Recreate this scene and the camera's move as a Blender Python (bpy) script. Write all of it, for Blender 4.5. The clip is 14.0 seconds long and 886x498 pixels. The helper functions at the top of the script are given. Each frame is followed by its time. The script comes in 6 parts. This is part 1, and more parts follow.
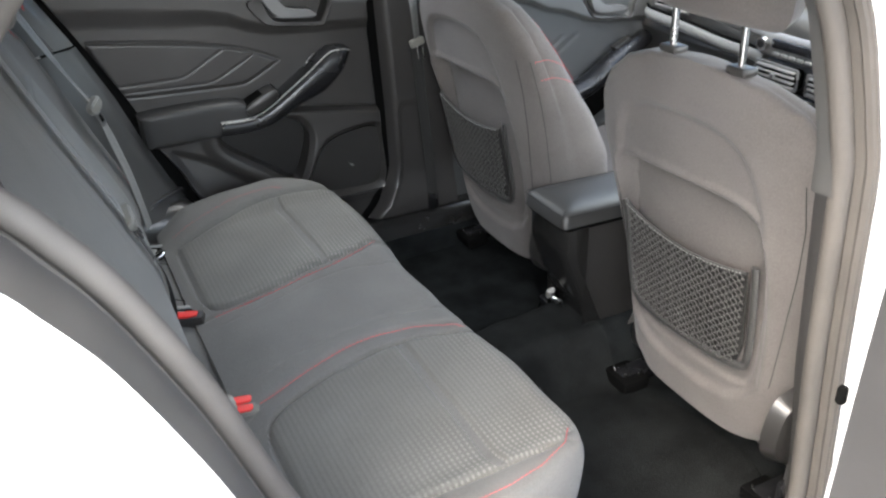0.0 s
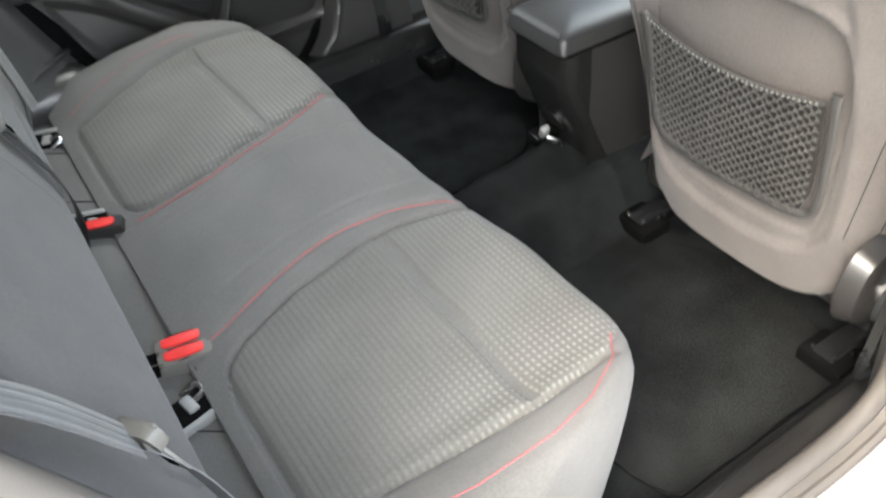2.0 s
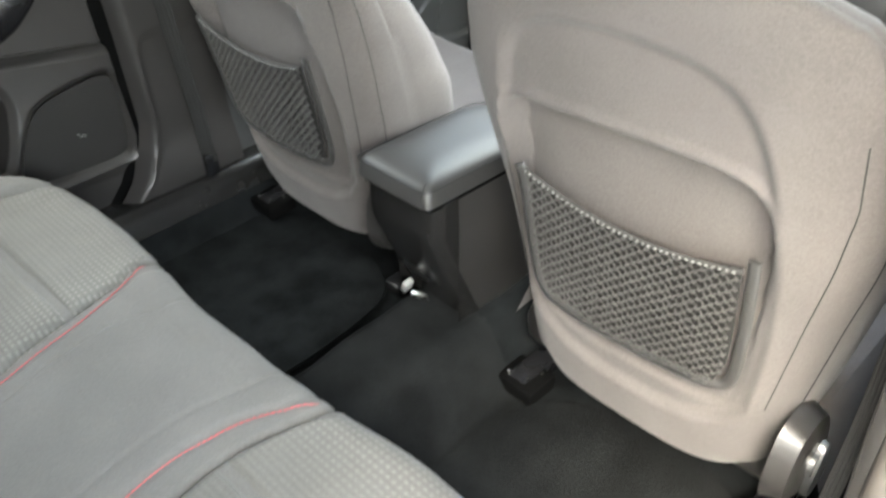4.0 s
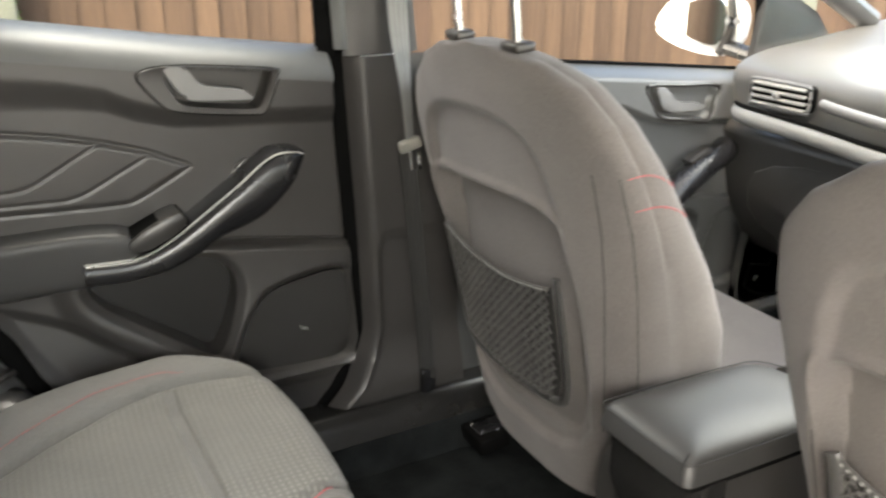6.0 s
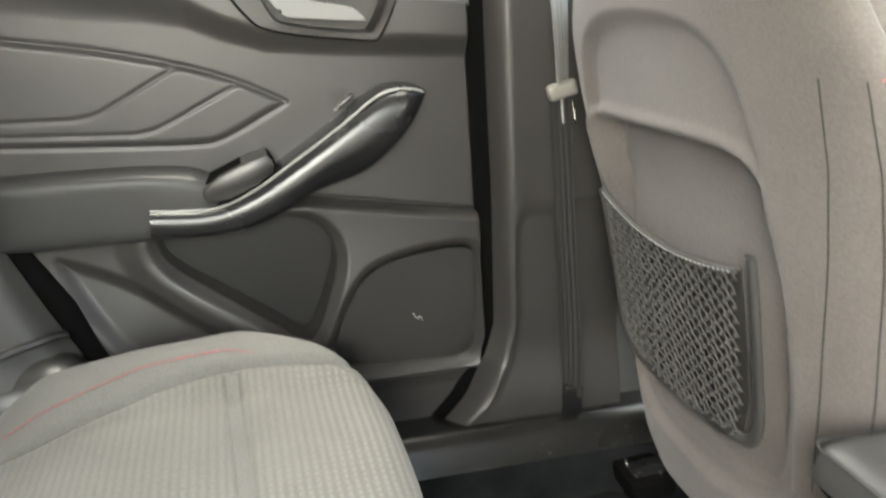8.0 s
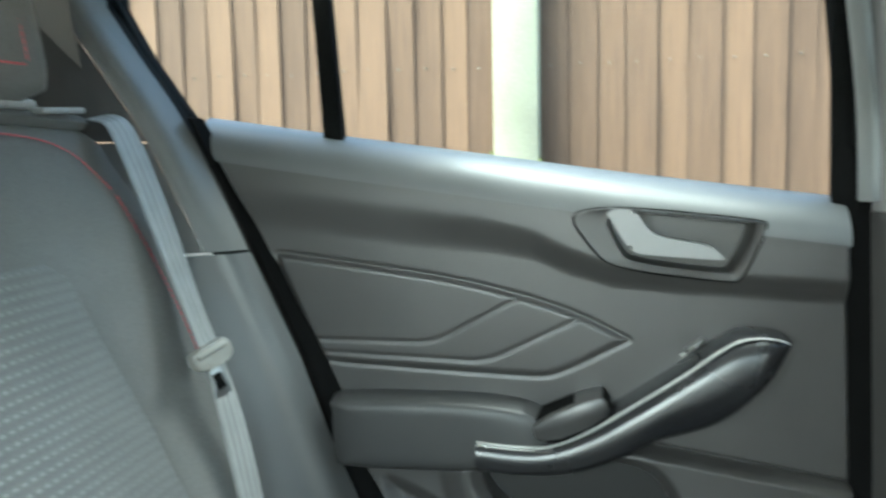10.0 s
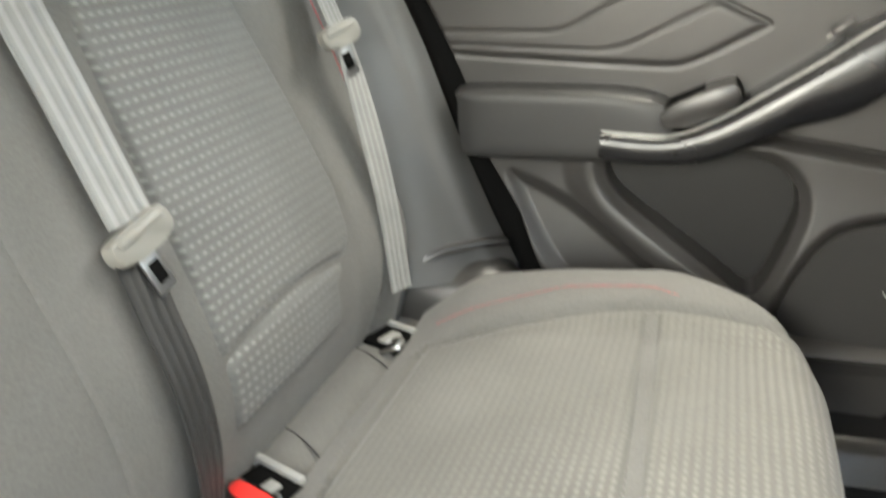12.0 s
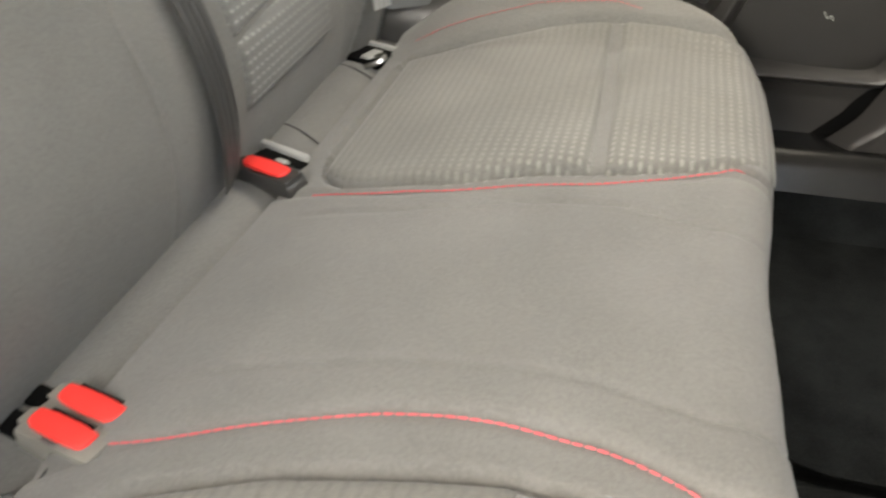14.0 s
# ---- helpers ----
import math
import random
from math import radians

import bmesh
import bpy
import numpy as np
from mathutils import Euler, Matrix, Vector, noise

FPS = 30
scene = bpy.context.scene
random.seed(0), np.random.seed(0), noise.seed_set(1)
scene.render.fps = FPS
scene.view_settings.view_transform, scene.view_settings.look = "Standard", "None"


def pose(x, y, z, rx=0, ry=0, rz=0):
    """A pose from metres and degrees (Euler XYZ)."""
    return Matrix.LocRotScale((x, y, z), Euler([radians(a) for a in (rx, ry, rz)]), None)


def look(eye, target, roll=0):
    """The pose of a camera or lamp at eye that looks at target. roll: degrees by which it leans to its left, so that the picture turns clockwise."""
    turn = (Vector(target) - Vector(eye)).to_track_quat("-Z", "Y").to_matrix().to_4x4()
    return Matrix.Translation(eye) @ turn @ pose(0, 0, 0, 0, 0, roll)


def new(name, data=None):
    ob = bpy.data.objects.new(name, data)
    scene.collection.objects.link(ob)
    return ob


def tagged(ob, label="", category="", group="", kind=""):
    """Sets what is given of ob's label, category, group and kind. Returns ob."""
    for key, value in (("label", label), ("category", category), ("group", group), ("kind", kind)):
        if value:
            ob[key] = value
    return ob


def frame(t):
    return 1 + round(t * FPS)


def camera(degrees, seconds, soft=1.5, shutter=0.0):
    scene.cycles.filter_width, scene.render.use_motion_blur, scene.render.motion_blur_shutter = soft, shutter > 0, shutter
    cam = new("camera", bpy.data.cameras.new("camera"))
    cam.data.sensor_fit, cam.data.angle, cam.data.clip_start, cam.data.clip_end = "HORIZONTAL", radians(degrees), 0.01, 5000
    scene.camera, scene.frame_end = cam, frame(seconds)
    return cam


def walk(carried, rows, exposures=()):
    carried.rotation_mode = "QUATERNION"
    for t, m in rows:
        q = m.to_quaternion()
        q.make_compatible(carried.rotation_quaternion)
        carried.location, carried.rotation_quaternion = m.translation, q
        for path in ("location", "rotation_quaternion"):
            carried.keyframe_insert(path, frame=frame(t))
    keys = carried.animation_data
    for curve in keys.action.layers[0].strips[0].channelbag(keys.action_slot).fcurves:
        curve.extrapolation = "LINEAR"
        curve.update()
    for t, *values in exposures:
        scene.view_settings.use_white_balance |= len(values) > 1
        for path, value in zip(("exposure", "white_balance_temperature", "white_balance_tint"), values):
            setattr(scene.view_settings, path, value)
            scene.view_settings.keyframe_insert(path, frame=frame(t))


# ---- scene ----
cam = camera(55.9, 14.0, soft=2.3, shutter=0.5)

PATH = [
    (0, (1.316, -0.141, 1.208), (-0.263, 0.623, 0.247), -2.2),
    (0.5, (1.281, -0.14, 1.202), (-0.272, 0.609, 0.188), -3.0),
    (1, (1.186, -0.078, 1.174), (-0.321, 0.644, 0.076), -4.4),
    (1.5, (1.09, -0.028, 1.142), (-0.328, 0.687, -0.074), -5.8),
    (2, (0.992, -0.02, 1.115), (-0.306, 0.677, -0.237), -7.6),
    (2.2, (0.945, -0.037, 1.1), (-0.297, 0.675, -0.297), -7.7),
    (4.3, (0.76, 0.126, 1.078), (-0.405, 1.278, -0.068), -1.1),
    (4.5, (0.747, 0.145, 1.084), (-0.467, 1.309, 0.001), -0.7),
    (5, (0.692, 0.173, 1.069), (-0.679, 1.293, 0.138), -0.6),
    (5.5, (0.625, 0.204, 1.024), (-0.91, 1.204, 0.221), -0.5),
    (6, (0.599, 0.163, 0.981), (-1.053, 1.032, 0.264), -0.4),
    (6.5, (0.6, 0.126, 0.884), (-1.123, 0.872, 0.194), -0.5),
    (7, (0.538, 0.176, 0.78), (-1.226, 0.805, 0.077), -1.2),
    (7.2, (0.499, 0.218, 0.769), (-1.274, 0.817, 0.064), -1.3),
    (9.3, (0.297, 0.37, 0.855), (-1.671, 0.404, 0.497), -1.0),
    (9.5, (0.291, 0.363, 0.857), (-1.682, 0.293, 0.54), -1.1),
    (10, (0.292, 0.359, 0.86), (-1.664, 0.008, 0.636), -1.2),
    (10.5, (0.306, 0.353, 0.856), (-1.59, -0.252, 0.66), -1.5),
    (11, (0.326, 0.342, 0.84), (-1.508, -0.388, 0.523), -1.6),
    (11.5, (0.33, 0.339, 0.799), (-1.469, -0.365, 0.28), -1.7),
    (12, (0.322, 0.356, 0.756), (-1.442, -0.249, 0.034), -2.5),
    (12.5, (0.334, 0.376, 0.721), (-1.392, -0.104, -0.167), -3.2),
    (13, (0.368, 0.383, 0.707), (-1.31, -0.008, -0.309), -2.8),
    (13.5, (0.416, 0.377, 0.695), (-1.21, 0.021, -0.414), -1.7),
    (14, (0.46, 0.351, 0.7), (-1.127, -0.078, -0.439), -0.8),
]
walk(cam, [(t, look(eye, target, roll)) for t, eye, target, roll in PATH], exposures=[(0, 2.65, 6500, 7), (2.2, 3.15, 6700, 5), (4.5, 3.5, 6850, 2.5), (5.0, 3.0, 7200, 3), (5.5, 2.9, 7500, 2.5), (6.0, 3.2, 7600, 7), (6.5, 3.6, 7600, 8), (7.0, 3.85, 7600, 7), (9.3, 3.75, 6900, -4), (10, 3.55, 6200, -10), (11, 3.35, 6000, -9), (11.6, 3.7, 6900, 0), (12.2, 3.9, 8000, 5.5), (13, 3.82, 8100, 7.5), (14, 3.57, 8200, 8)])

# ---- light ----
world = bpy.data.worlds.new("overcast_sky")
scene.world = world
world.use_nodes = True
wn = world.node_tree.nodes
sky = wn.new("ShaderNodeTexSky")
sky.sky_type = "NISHITA"
sky.sun_disc = False
sky.sun_elevation, sky.sun_rotation = radians(50), radians(153)
sky.dust_density, sky.air_density = 4.0, 1.0
world.node_tree.links.new(sky.outputs[0], wn["Background"].inputs[0])
wn["Background"].inputs[1].default_value = 0.15
sun = new("sun", bpy.data.lights.new("sun", "SUN"))
sun.data.energy, sun.data.angle, sun.data.color = 1.0, radians(40), (1, 0.96, 0.9)
sun.matrix_world = look((2.0, -4, 5.5), (0, 0, 0))


def opening_light(name, eye, target, wide, high, watts, spread):
    """Skylight that comes in at an opening of the car."""
    lamp = new(name, bpy.data.lights.new(name, "AREA"))
    lamp.data.shape, lamp.data.size, lamp.data.size_y = "RECTANGLE", wide, high
    lamp.data.energy, lamp.data.spread, lamp.data.color = watts, radians(spread), (0.97, 0.985, 1.0)
    lamp.matrix_world = look(eye, target)


opening_light("doorway_light", (0.87, -0.03, 0.99), (-0.40, 0.53, 0.30), 0.75, 0.42, 0.98, 100)
opening_light("windscreen_light", (0.0, 1.62, 1.00), (0.0, 1.15, 0.45), 1.15, 0.50, 1.2, 98)
opening_light("driver_window_light", (0.69, 1.25, 0.96), (-0.55, 1.32, 0.42), 0.65, 0.22, 0.95, 115)
opening_light("rear_window_light", (-0.68, 0.42, 1.07), (-0.32, 0.34, 0.33), 0.44, 0.09, 0.37, 106)

# ---- materials ----


def nodes_of(name):
    m = bpy.data.materials.new(name)
    m.use_nodes = True
    nt = m.node_tree
    return m, nt, nt.nodes["Principled BSDF"]


def link(nt, a, b):
    nt.links.new(a, b)


def mixcol(nt, fac, a, b):
    n = nt.nodes.new("ShaderNodeMix")
    n.data_type = "RGBA"
    for i, v in ((0, fac), (6, a), (7, b)):
        if isinstance(v, (int, float)):
            n.inputs[i].default_value = v
        elif isinstance(v, tuple):
            n.inputs[i].default_value = (*v, 1)
        else:
            link(nt, v, n.inputs[i])
    return n.outputs[2]


def math_node(nt, op, *vals):
    n = nt.nodes.new("ShaderNodeMath")
    n.operation = op
    for i, v in enumerate(vals):
        if isinstance(v, (int, float)):
            n.inputs[i].default_value = v
        else:
            link(nt, v, n.inputs[i])
    return n.outputs[0]


def coords(nt, scale=(1, 1, 1), rot=(0, 0, 0)):
    tc = nt.nodes.new("ShaderNodeTexCoord")
    mp = nt.nodes.new("ShaderNodeMapping")
    mp.inputs["Scale"].default_value = scale
    mp.inputs["Rotation"].default_value = rot
    link(nt, tc.outputs["Object"], mp.inputs[0])
    return mp.outputs[0]


def noise_tex(nt, vec, scale, detail=3.0, rough=0.55):
    n = nt.nodes.new("ShaderNodeTexNoise")
    n.inputs["Scale"].default_value, n.inputs["Detail"].default_value, n.inputs["Roughness"].default_value = scale, detail, rough
    link(nt, vec, n.inputs["Vector"])
    return n.outputs["Fac"]


def ramp(nt, fac, lo, hi):
    n = nt.nodes.new("ShaderNodeMapRange")
    n.interpolation_type = "SMOOTHSTEP"
    n.inputs["From Min"].default_value, n.inputs["From Max"].default_value = lo, hi
    link(nt, fac, n.inputs["Value"])
    return n.outputs[0]


def bump(nt, bsdf, height, strength=0.3, dist=0.001):
    n = nt.nodes.new("ShaderNodeBump")
    n.inputs["Strength"].default_value, n.inputs["Distance"].default_value = strength, dist
    link(nt, height, n.inputs["Height"])
    link(nt, n.outputs[0], bsdf.inputs["Normal"])


def simple(name, col, rough, metal=0.0, var=0.15, grain=900.0, gstr=0.15, gdist=0.0004, blot=9.0, spec=0.5):
    """A surface with blotches at hand size, fine grain and relief."""
    m, nt, b = nodes_of(name)
    v = coords(nt)
    n1, n2 = noise_tex(nt, v, blot, 4), noise_tex(nt, v, grain, 2)
    f = math_node(nt, "ADD", math_node(nt, "MULTIPLY", n1, 0.7), math_node(nt, "MULTIPLY", n2, 0.3))
    lo, hi = tuple(c * (1 - var) for c in col), tuple(min(1, c * (1 + var)) for c in col)
    link(nt, mixcol(nt, ramp(nt, f, 0.3, 0.7), lo, hi), b.inputs["Base Color"])
    b.inputs["Metallic"].default_value = metal
    b.inputs["Specular IOR Level"].default_value = spec
    r = nt.nodes.new("ShaderNodeMapRange")
    r.inputs["To Min"].default_value, r.inputs["To Max"].default_value = max(0.02, rough - 0.08), min(1, rough + 0.08)
    link(nt, n1, r.inputs["Value"])
    link(nt, r.outputs[0], b.inputs["Roughness"])
    if gstr:
        bump(nt, b, n2, gstr, gdist)
    return m


def fabric(name, col, dots=None):
    """Woven cloth; dots: (axis a, axis b, pitch a, pitch b, fade node maker) adds light woven spots."""
    m, nt, b = nodes_of(name)
    v = coords(nt)
    sep = nt.nodes.new("ShaderNodeSeparateXYZ")
    link(nt, v, sep.inputs[0])
    fine, mid, blotch = noise_tex(nt, v, 1400, 2), noise_tex(nt, v, 330, 3), noise_tex(nt, v, 6, 5)
    f = math_node(nt, "ADD", math_node(nt, "MULTIPLY", blotch, 0.4), math_node(nt, "ADD", math_node(nt, "MULTIPLY", fine, 0.25), math_node(nt, "MULTIPLY", mid, 0.35)))
    base = mixcol(nt, ramp(nt, f, 0.3, 0.7), tuple(c * 0.78 for c in col), tuple(c * 1.22 for c in col))
    height = fine
    if dots:
        a, c, pa, pc, stagger, wide, lo, hi = dots
        A, C = sep.outputs[a], sep.outputs[c]
        row = math_node(nt, "FLOOR", math_node(nt, "DIVIDE", C, pc))
        shift = math_node(nt, "MULTIPLY", math_node(nt, "MODULO", row, 2.0), stagger)
        fa = math_node(nt, "FRACT", math_node(nt, "ADD", math_node(nt, "DIVIDE", A, pa), shift))
        fc = math_node(nt, "FRACT", math_node(nt, "DIVIDE", C, pc))
        da = math_node(nt, "ABSOLUTE", math_node(nt, "SUBTRACT", fa, 0.5))
        dc = math_node(nt, "ABSOLUTE", math_node(nt, "SUBTRACT", fc, 0.5))
        d = math_node(nt, "ADD", math_node(nt, "MULTIPLY", da, da), math_node(nt, "MULTIPLY", math_node(nt, "MULTIPLY", dc, dc), 1.5 if c == 1 else 3.2))
        spot = math_node(nt, "SUBTRACT", 1.0, ramp(nt, d, 0.03, 0.12))
        # spots brighten towards +x on both seats: doorway sheen painted into the colour
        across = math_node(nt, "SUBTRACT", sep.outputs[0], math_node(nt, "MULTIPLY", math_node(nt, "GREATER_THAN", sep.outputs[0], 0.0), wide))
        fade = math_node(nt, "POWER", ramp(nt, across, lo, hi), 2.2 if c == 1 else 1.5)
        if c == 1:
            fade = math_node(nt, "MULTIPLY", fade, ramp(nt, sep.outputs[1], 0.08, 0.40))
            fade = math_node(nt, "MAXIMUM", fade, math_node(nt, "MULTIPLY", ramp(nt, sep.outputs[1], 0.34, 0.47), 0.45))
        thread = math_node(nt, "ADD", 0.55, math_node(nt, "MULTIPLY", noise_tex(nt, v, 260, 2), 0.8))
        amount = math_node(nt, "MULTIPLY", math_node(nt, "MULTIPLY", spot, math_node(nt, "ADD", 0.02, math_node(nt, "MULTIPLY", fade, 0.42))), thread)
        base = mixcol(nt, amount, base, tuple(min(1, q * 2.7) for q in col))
        rib = math_node(nt, "SUBTRACT", 1.0, ramp(nt, dc, 0.15, 0.5))
        base = mixcol(nt, math_node(nt, "MULTIPLY", math_node(nt, "SUBTRACT", 1.0, rib), 0.20), base, tuple(q * 0.4 for q in col))
        height = math_node(nt, "ADD", math_node(nt, "MULTIPLY", fine, 0.25), math_node(nt, "ADD", math_node(nt, "MULTIPLY", spot, math_node(nt, "ADD", 0.15, math_node(nt, "MULTIPLY", fade, 0.7))), math_node(nt, "MULTIPLY", rib, 0.9)))
        bump(nt, b, height, 0.35, 0.0008)
    else:
        bump(nt, b, height, 0.35, 0.0006)
    link(nt, base, b.inputs["Base Color"])
    b.inputs["Roughness"].default_value = 0.92
    b.inputs["Specular IOR Level"].default_value = 0.2
    b.inputs["Sheen Weight"].default_value = 0.12
    b.inputs["Sheen Roughness"].default_value = 0.5
    return m


FAB = (0.110, 0.107, 0.102)
m_fabric = fabric("dark_grey_cloth", FAB)
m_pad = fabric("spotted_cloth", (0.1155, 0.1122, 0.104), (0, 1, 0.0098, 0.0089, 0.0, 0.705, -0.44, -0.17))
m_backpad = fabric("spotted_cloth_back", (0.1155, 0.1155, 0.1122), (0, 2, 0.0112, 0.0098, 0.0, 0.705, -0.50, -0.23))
m_fabric2 = fabric("seat_back_cloth", (0.1139, 0.1028, 0.0986))
m_leather = simple("soft_black_leatherette", (0.025, 0.0245, 0.0238), 0.5, var=0.12, grain=420, gstr=0.35, gdist=0.0006, spec=0.6)
m_plastic = simple("moulded_dark_plastic", (0.025, 0.0238, 0.0232), 0.33, var=0.12, grain=700, gstr=0.25, gdist=0.0005, spec=0.6)
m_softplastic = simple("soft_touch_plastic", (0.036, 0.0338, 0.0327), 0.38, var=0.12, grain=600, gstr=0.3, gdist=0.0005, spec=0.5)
# paler copy of the soft-touch plastic; on the rear rail it paints in skylight
m_upper = simple("paled_soft_plastic", (0.062, 0.064, 0.065), 0.5, var=0.08, grain=500, gstr=0.25, gdist=0.0004)
m_gloss = simple("gloss_black_plastic", (0.0108, 0.0108, 0.012), 0.27, var=0.1, gstr=0.05, spec=0.45)
m_pillar = simple("grey_pillar_plastic", (0.095, 0.096, 0.095), 0.38, var=0.08, grain=600, gstr=0.2)
m_ctrim = simple("dark_grey_pillar_plastic", (0.050, 0.049, 0.048), 0.36, var=0.08, grain=600, gstr=0.25, spec=0.6)
m_carpet = simple("black_carpet", (0.0118, 0.013, 0.0135), 0.98, var=0.45, grain=420, gstr=0.9, gdist=0.003, blot=14, spec=0.03)
m_tunnel = simple("grey_carpet", (0.0138, 0.0146, 0.0148), 0.98, var=0.4, grain=420, gstr=0.9, gdist=0.003, blot=10, spec=0.03)
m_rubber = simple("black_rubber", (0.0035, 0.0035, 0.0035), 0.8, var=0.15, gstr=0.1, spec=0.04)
m_seal = simple("grey_door_seal", (0.072, 0.064, 0.057), 0.7, var=0.15, gstr=0.2)
m_white = simple("white_car_paint", (0.8, 0.8, 0.8), 0.18, var=0.02, gstr=0.02, blot=3)
m_sill = simple("scuffed_sill_plastic", (0.012, 0.0117, 0.0115), 0.25, var=0.15, grain=500, gstr=0.15, gdist=0.0003, spec=0.6)
m_lining = simple("moulded_pocket_lining", (0.0085, 0.0078, 0.0075), 0.6, var=0.15, grain=500, gstr=0.3, gdist=0.0005, spec=0.4)
m_chrome = simple("chrome", (0.60, 0.60, 0.59), 0.26, metal=1.0, var=0.05, gstr=0.03)
m_satin = simple("satin_silver_plastic", (0.16, 0.16, 0.16), 0.42, metal=0.1, var=0.05, gstr=0.04)
m_steel = simple("dull_steel", (0.3, 0.3, 0.3), 0.35, metal=0.9, var=0.2, gstr=0.1)
m_red = simple("red_button_plastic", (0.66, 0.03, 0.026), 0.5, var=0.06, gstr=0.1)
m_thread = simple("red_thread", (0.375, 0.06, 0.069), 0.75, var=0.15, gstr=0.3)
m_darkthread = simple("dark_thread", (0.018, 0.018, 0.018), 0.85, var=0.15, gstr=0.3)
m_greyplastic = simple("mid_grey_plastic", (0.24, 0.24, 0.2325), 0.45, var=0.08, gstr=0.15)
m_bucklerim = simple("worn_buckle_plastic", (0.1425, 0.135, 0.12), 0.45, var=0.2, gstr=0.15)
m_tongue = simple("pale_tongue_plastic", (0.2025, 0.195, 0.177), 0.45, var=0.1, gstr=0.15)
m_net = simple("elastic_net_cord", (0.050, 0.048, 0.046), 0.85, var=0.25, gstr=0.3)
m_netshade = simple("net_shade_black", (0.032, 0.031, 0.030), 0.9, var=0.2, grain=700, gstr=0.4, spec=0.1)
m_roof = simple("pale_grey_headlining", (0.63, 0.616, 0.588), 0.95, var=0.06, gstr=0.35)
m_label = simple("worn_white_mark", (0.33, 0.33, 0.315), 0.6, var=0.2)
m_screen = simple("dark_display", (0.012, 0.013, 0.016), 0.12, var=0.1, gstr=0.0)
m_speaker = simple("speaker_mesh", (0.017, 0.0158, 0.0152), 0.5, var=0.15, grain=700, gstr=0.7, gdist=0.0012, spec=0.35)
m_armpad = simple("matt_padded_vinyl", (0.026, 0.0255, 0.0255), 0.46, var=0.12, grain=420, gstr=0.3, gdist=0.0006, spec=0.45)
m_bounce = simple("pale_bounce_ground", (0.42, 0.41, 0.39), 0.9, var=0.2, grain=120, gstr=0.5, gdist=0.003, blot=1.2)
m_concrete = simple("weathered_concrete", (0.142, 0.148, 0.112), 0.9, var=0.2, grain=150, gstr=0.4, gdist=0.002, blot=5)
m_leaf = simple("yellowing_leaves", (0.42, 0.36, 0.06), 0.7, var=0.3, gstr=0.2)
m_moss = simple("moss", (0.055, 0.075, 0.018), 0.95, var=0.5, grain=90, gstr=0.8, gdist=0.004)


def webbing_material(name, lo, hi, rough=0.55):
    m, nt, b = nodes_of(name)
    v = coords(nt)
    uv = nt.nodes.new("ShaderNodeUVMap")
    sep = nt.nodes.new("ShaderNodeSeparateXYZ")
    link(nt, uv.outputs[0], sep.inputs[0])
    s = math_node(nt, "SINE", math_node(nt, "MULTIPLY", sep.outputs[0], 6.283 * 4))
    fine = math_node(nt, "SINE", math_node(nt, "MULTIPLY", sep.outputs[1], 6.283 * 700))
    n = noise_tex(nt, v, 40, 4)
    f = math_node(nt, "ADD", math_node(nt, "ADD", 0.25, math_node(nt, "MULTIPLY", ramp(nt, s, -0.2, 0.8), 0.32)), math_node(nt, "MULTIPLY", n, 0.4))
    link(nt, mixcol(nt, f, lo, hi), b.inputs["Base Color"])
    b.inputs["Roughness"].default_value = rough
    b.inputs["Specular IOR Level"].default_value = 0.3
    b.inputs["Sheen Weight"].default_value = 0.05
    bump(nt, b, math_node(nt, "ADD", s, math_node(nt, "MULTIPLY", fine, 0.3)), 0.5, 0.0008)
    return m


def wood_material():
    m, nt, b = nodes_of("weathered_fence_wood")
    v = coords(nt, (1, 1, 0.06))
    oi = nt.nodes.new("ShaderNodeObjectInfo")
    add = nt.nodes.new("ShaderNodeVectorMath")
    link(nt, v, add.inputs[0])
    link(nt, oi.outputs["Random"], add.inputs[1])
    g = noise_tex(nt, add.outputs[0], 90, 5, 0.65)
    big = noise_tex(nt, add.outputs[0], 9, 3)
    tone = math_node(nt, "ADD", math_node(nt, "MULTIPLY", g, 0.5), math_node(nt, "ADD", math_node(nt, "MULTIPLY", big, 0.35), math_node(nt, "MULTIPLY", oi.outputs["Random"], 0.3)))
    c = mixcol(nt, ramp(nt, tone, 0.3, 0.85), (0.046, 0.0255, 0.0145), (0.100, 0.059, 0.034))
    k = nt.nodes.new("ShaderNodeTexVoronoi")
    k.inputs["Scale"].default_value = 6.0
    kv = coords(nt, (1, 1, 0.6))
    link(nt, kv, k.inputs["Vector"])
    knot = math_node(nt, "SUBTRACT", 1.0, ramp(nt, k.outputs["Distance"], 0.03, 0.10))
    k2 = nt.nodes.new("ShaderNodeTexVoronoi")
    k2.inputs["Scale"].default_value = 5.0
    link(nt, coords(nt, (1, 1, 0.22)), k2.inputs["Vector"])
    resin = math_node(nt, "MULTIPLY", math_node(nt, "SUBTRACT", 1.0, ramp(nt, k2.outputs["Distance"], 0.02, 0.12)), math_node(nt, "GREATER_THAN", oi.outputs["Random"], 0.6))
    c = mixcol(nt, math_node(nt, "MULTIPLY", resin, 0.75), c, (0.22, 0.145, 0.06))
    link(nt, mixcol(nt, math_node(nt, "MULTIPLY", knot, 0.6), c, (0.10, 0.05, 0.028)), b.inputs["Base Color"])
    b.inputs["Roughness"].default_value = 0.85
    bump(nt, b, g, 0.5, 0.002)
    return m


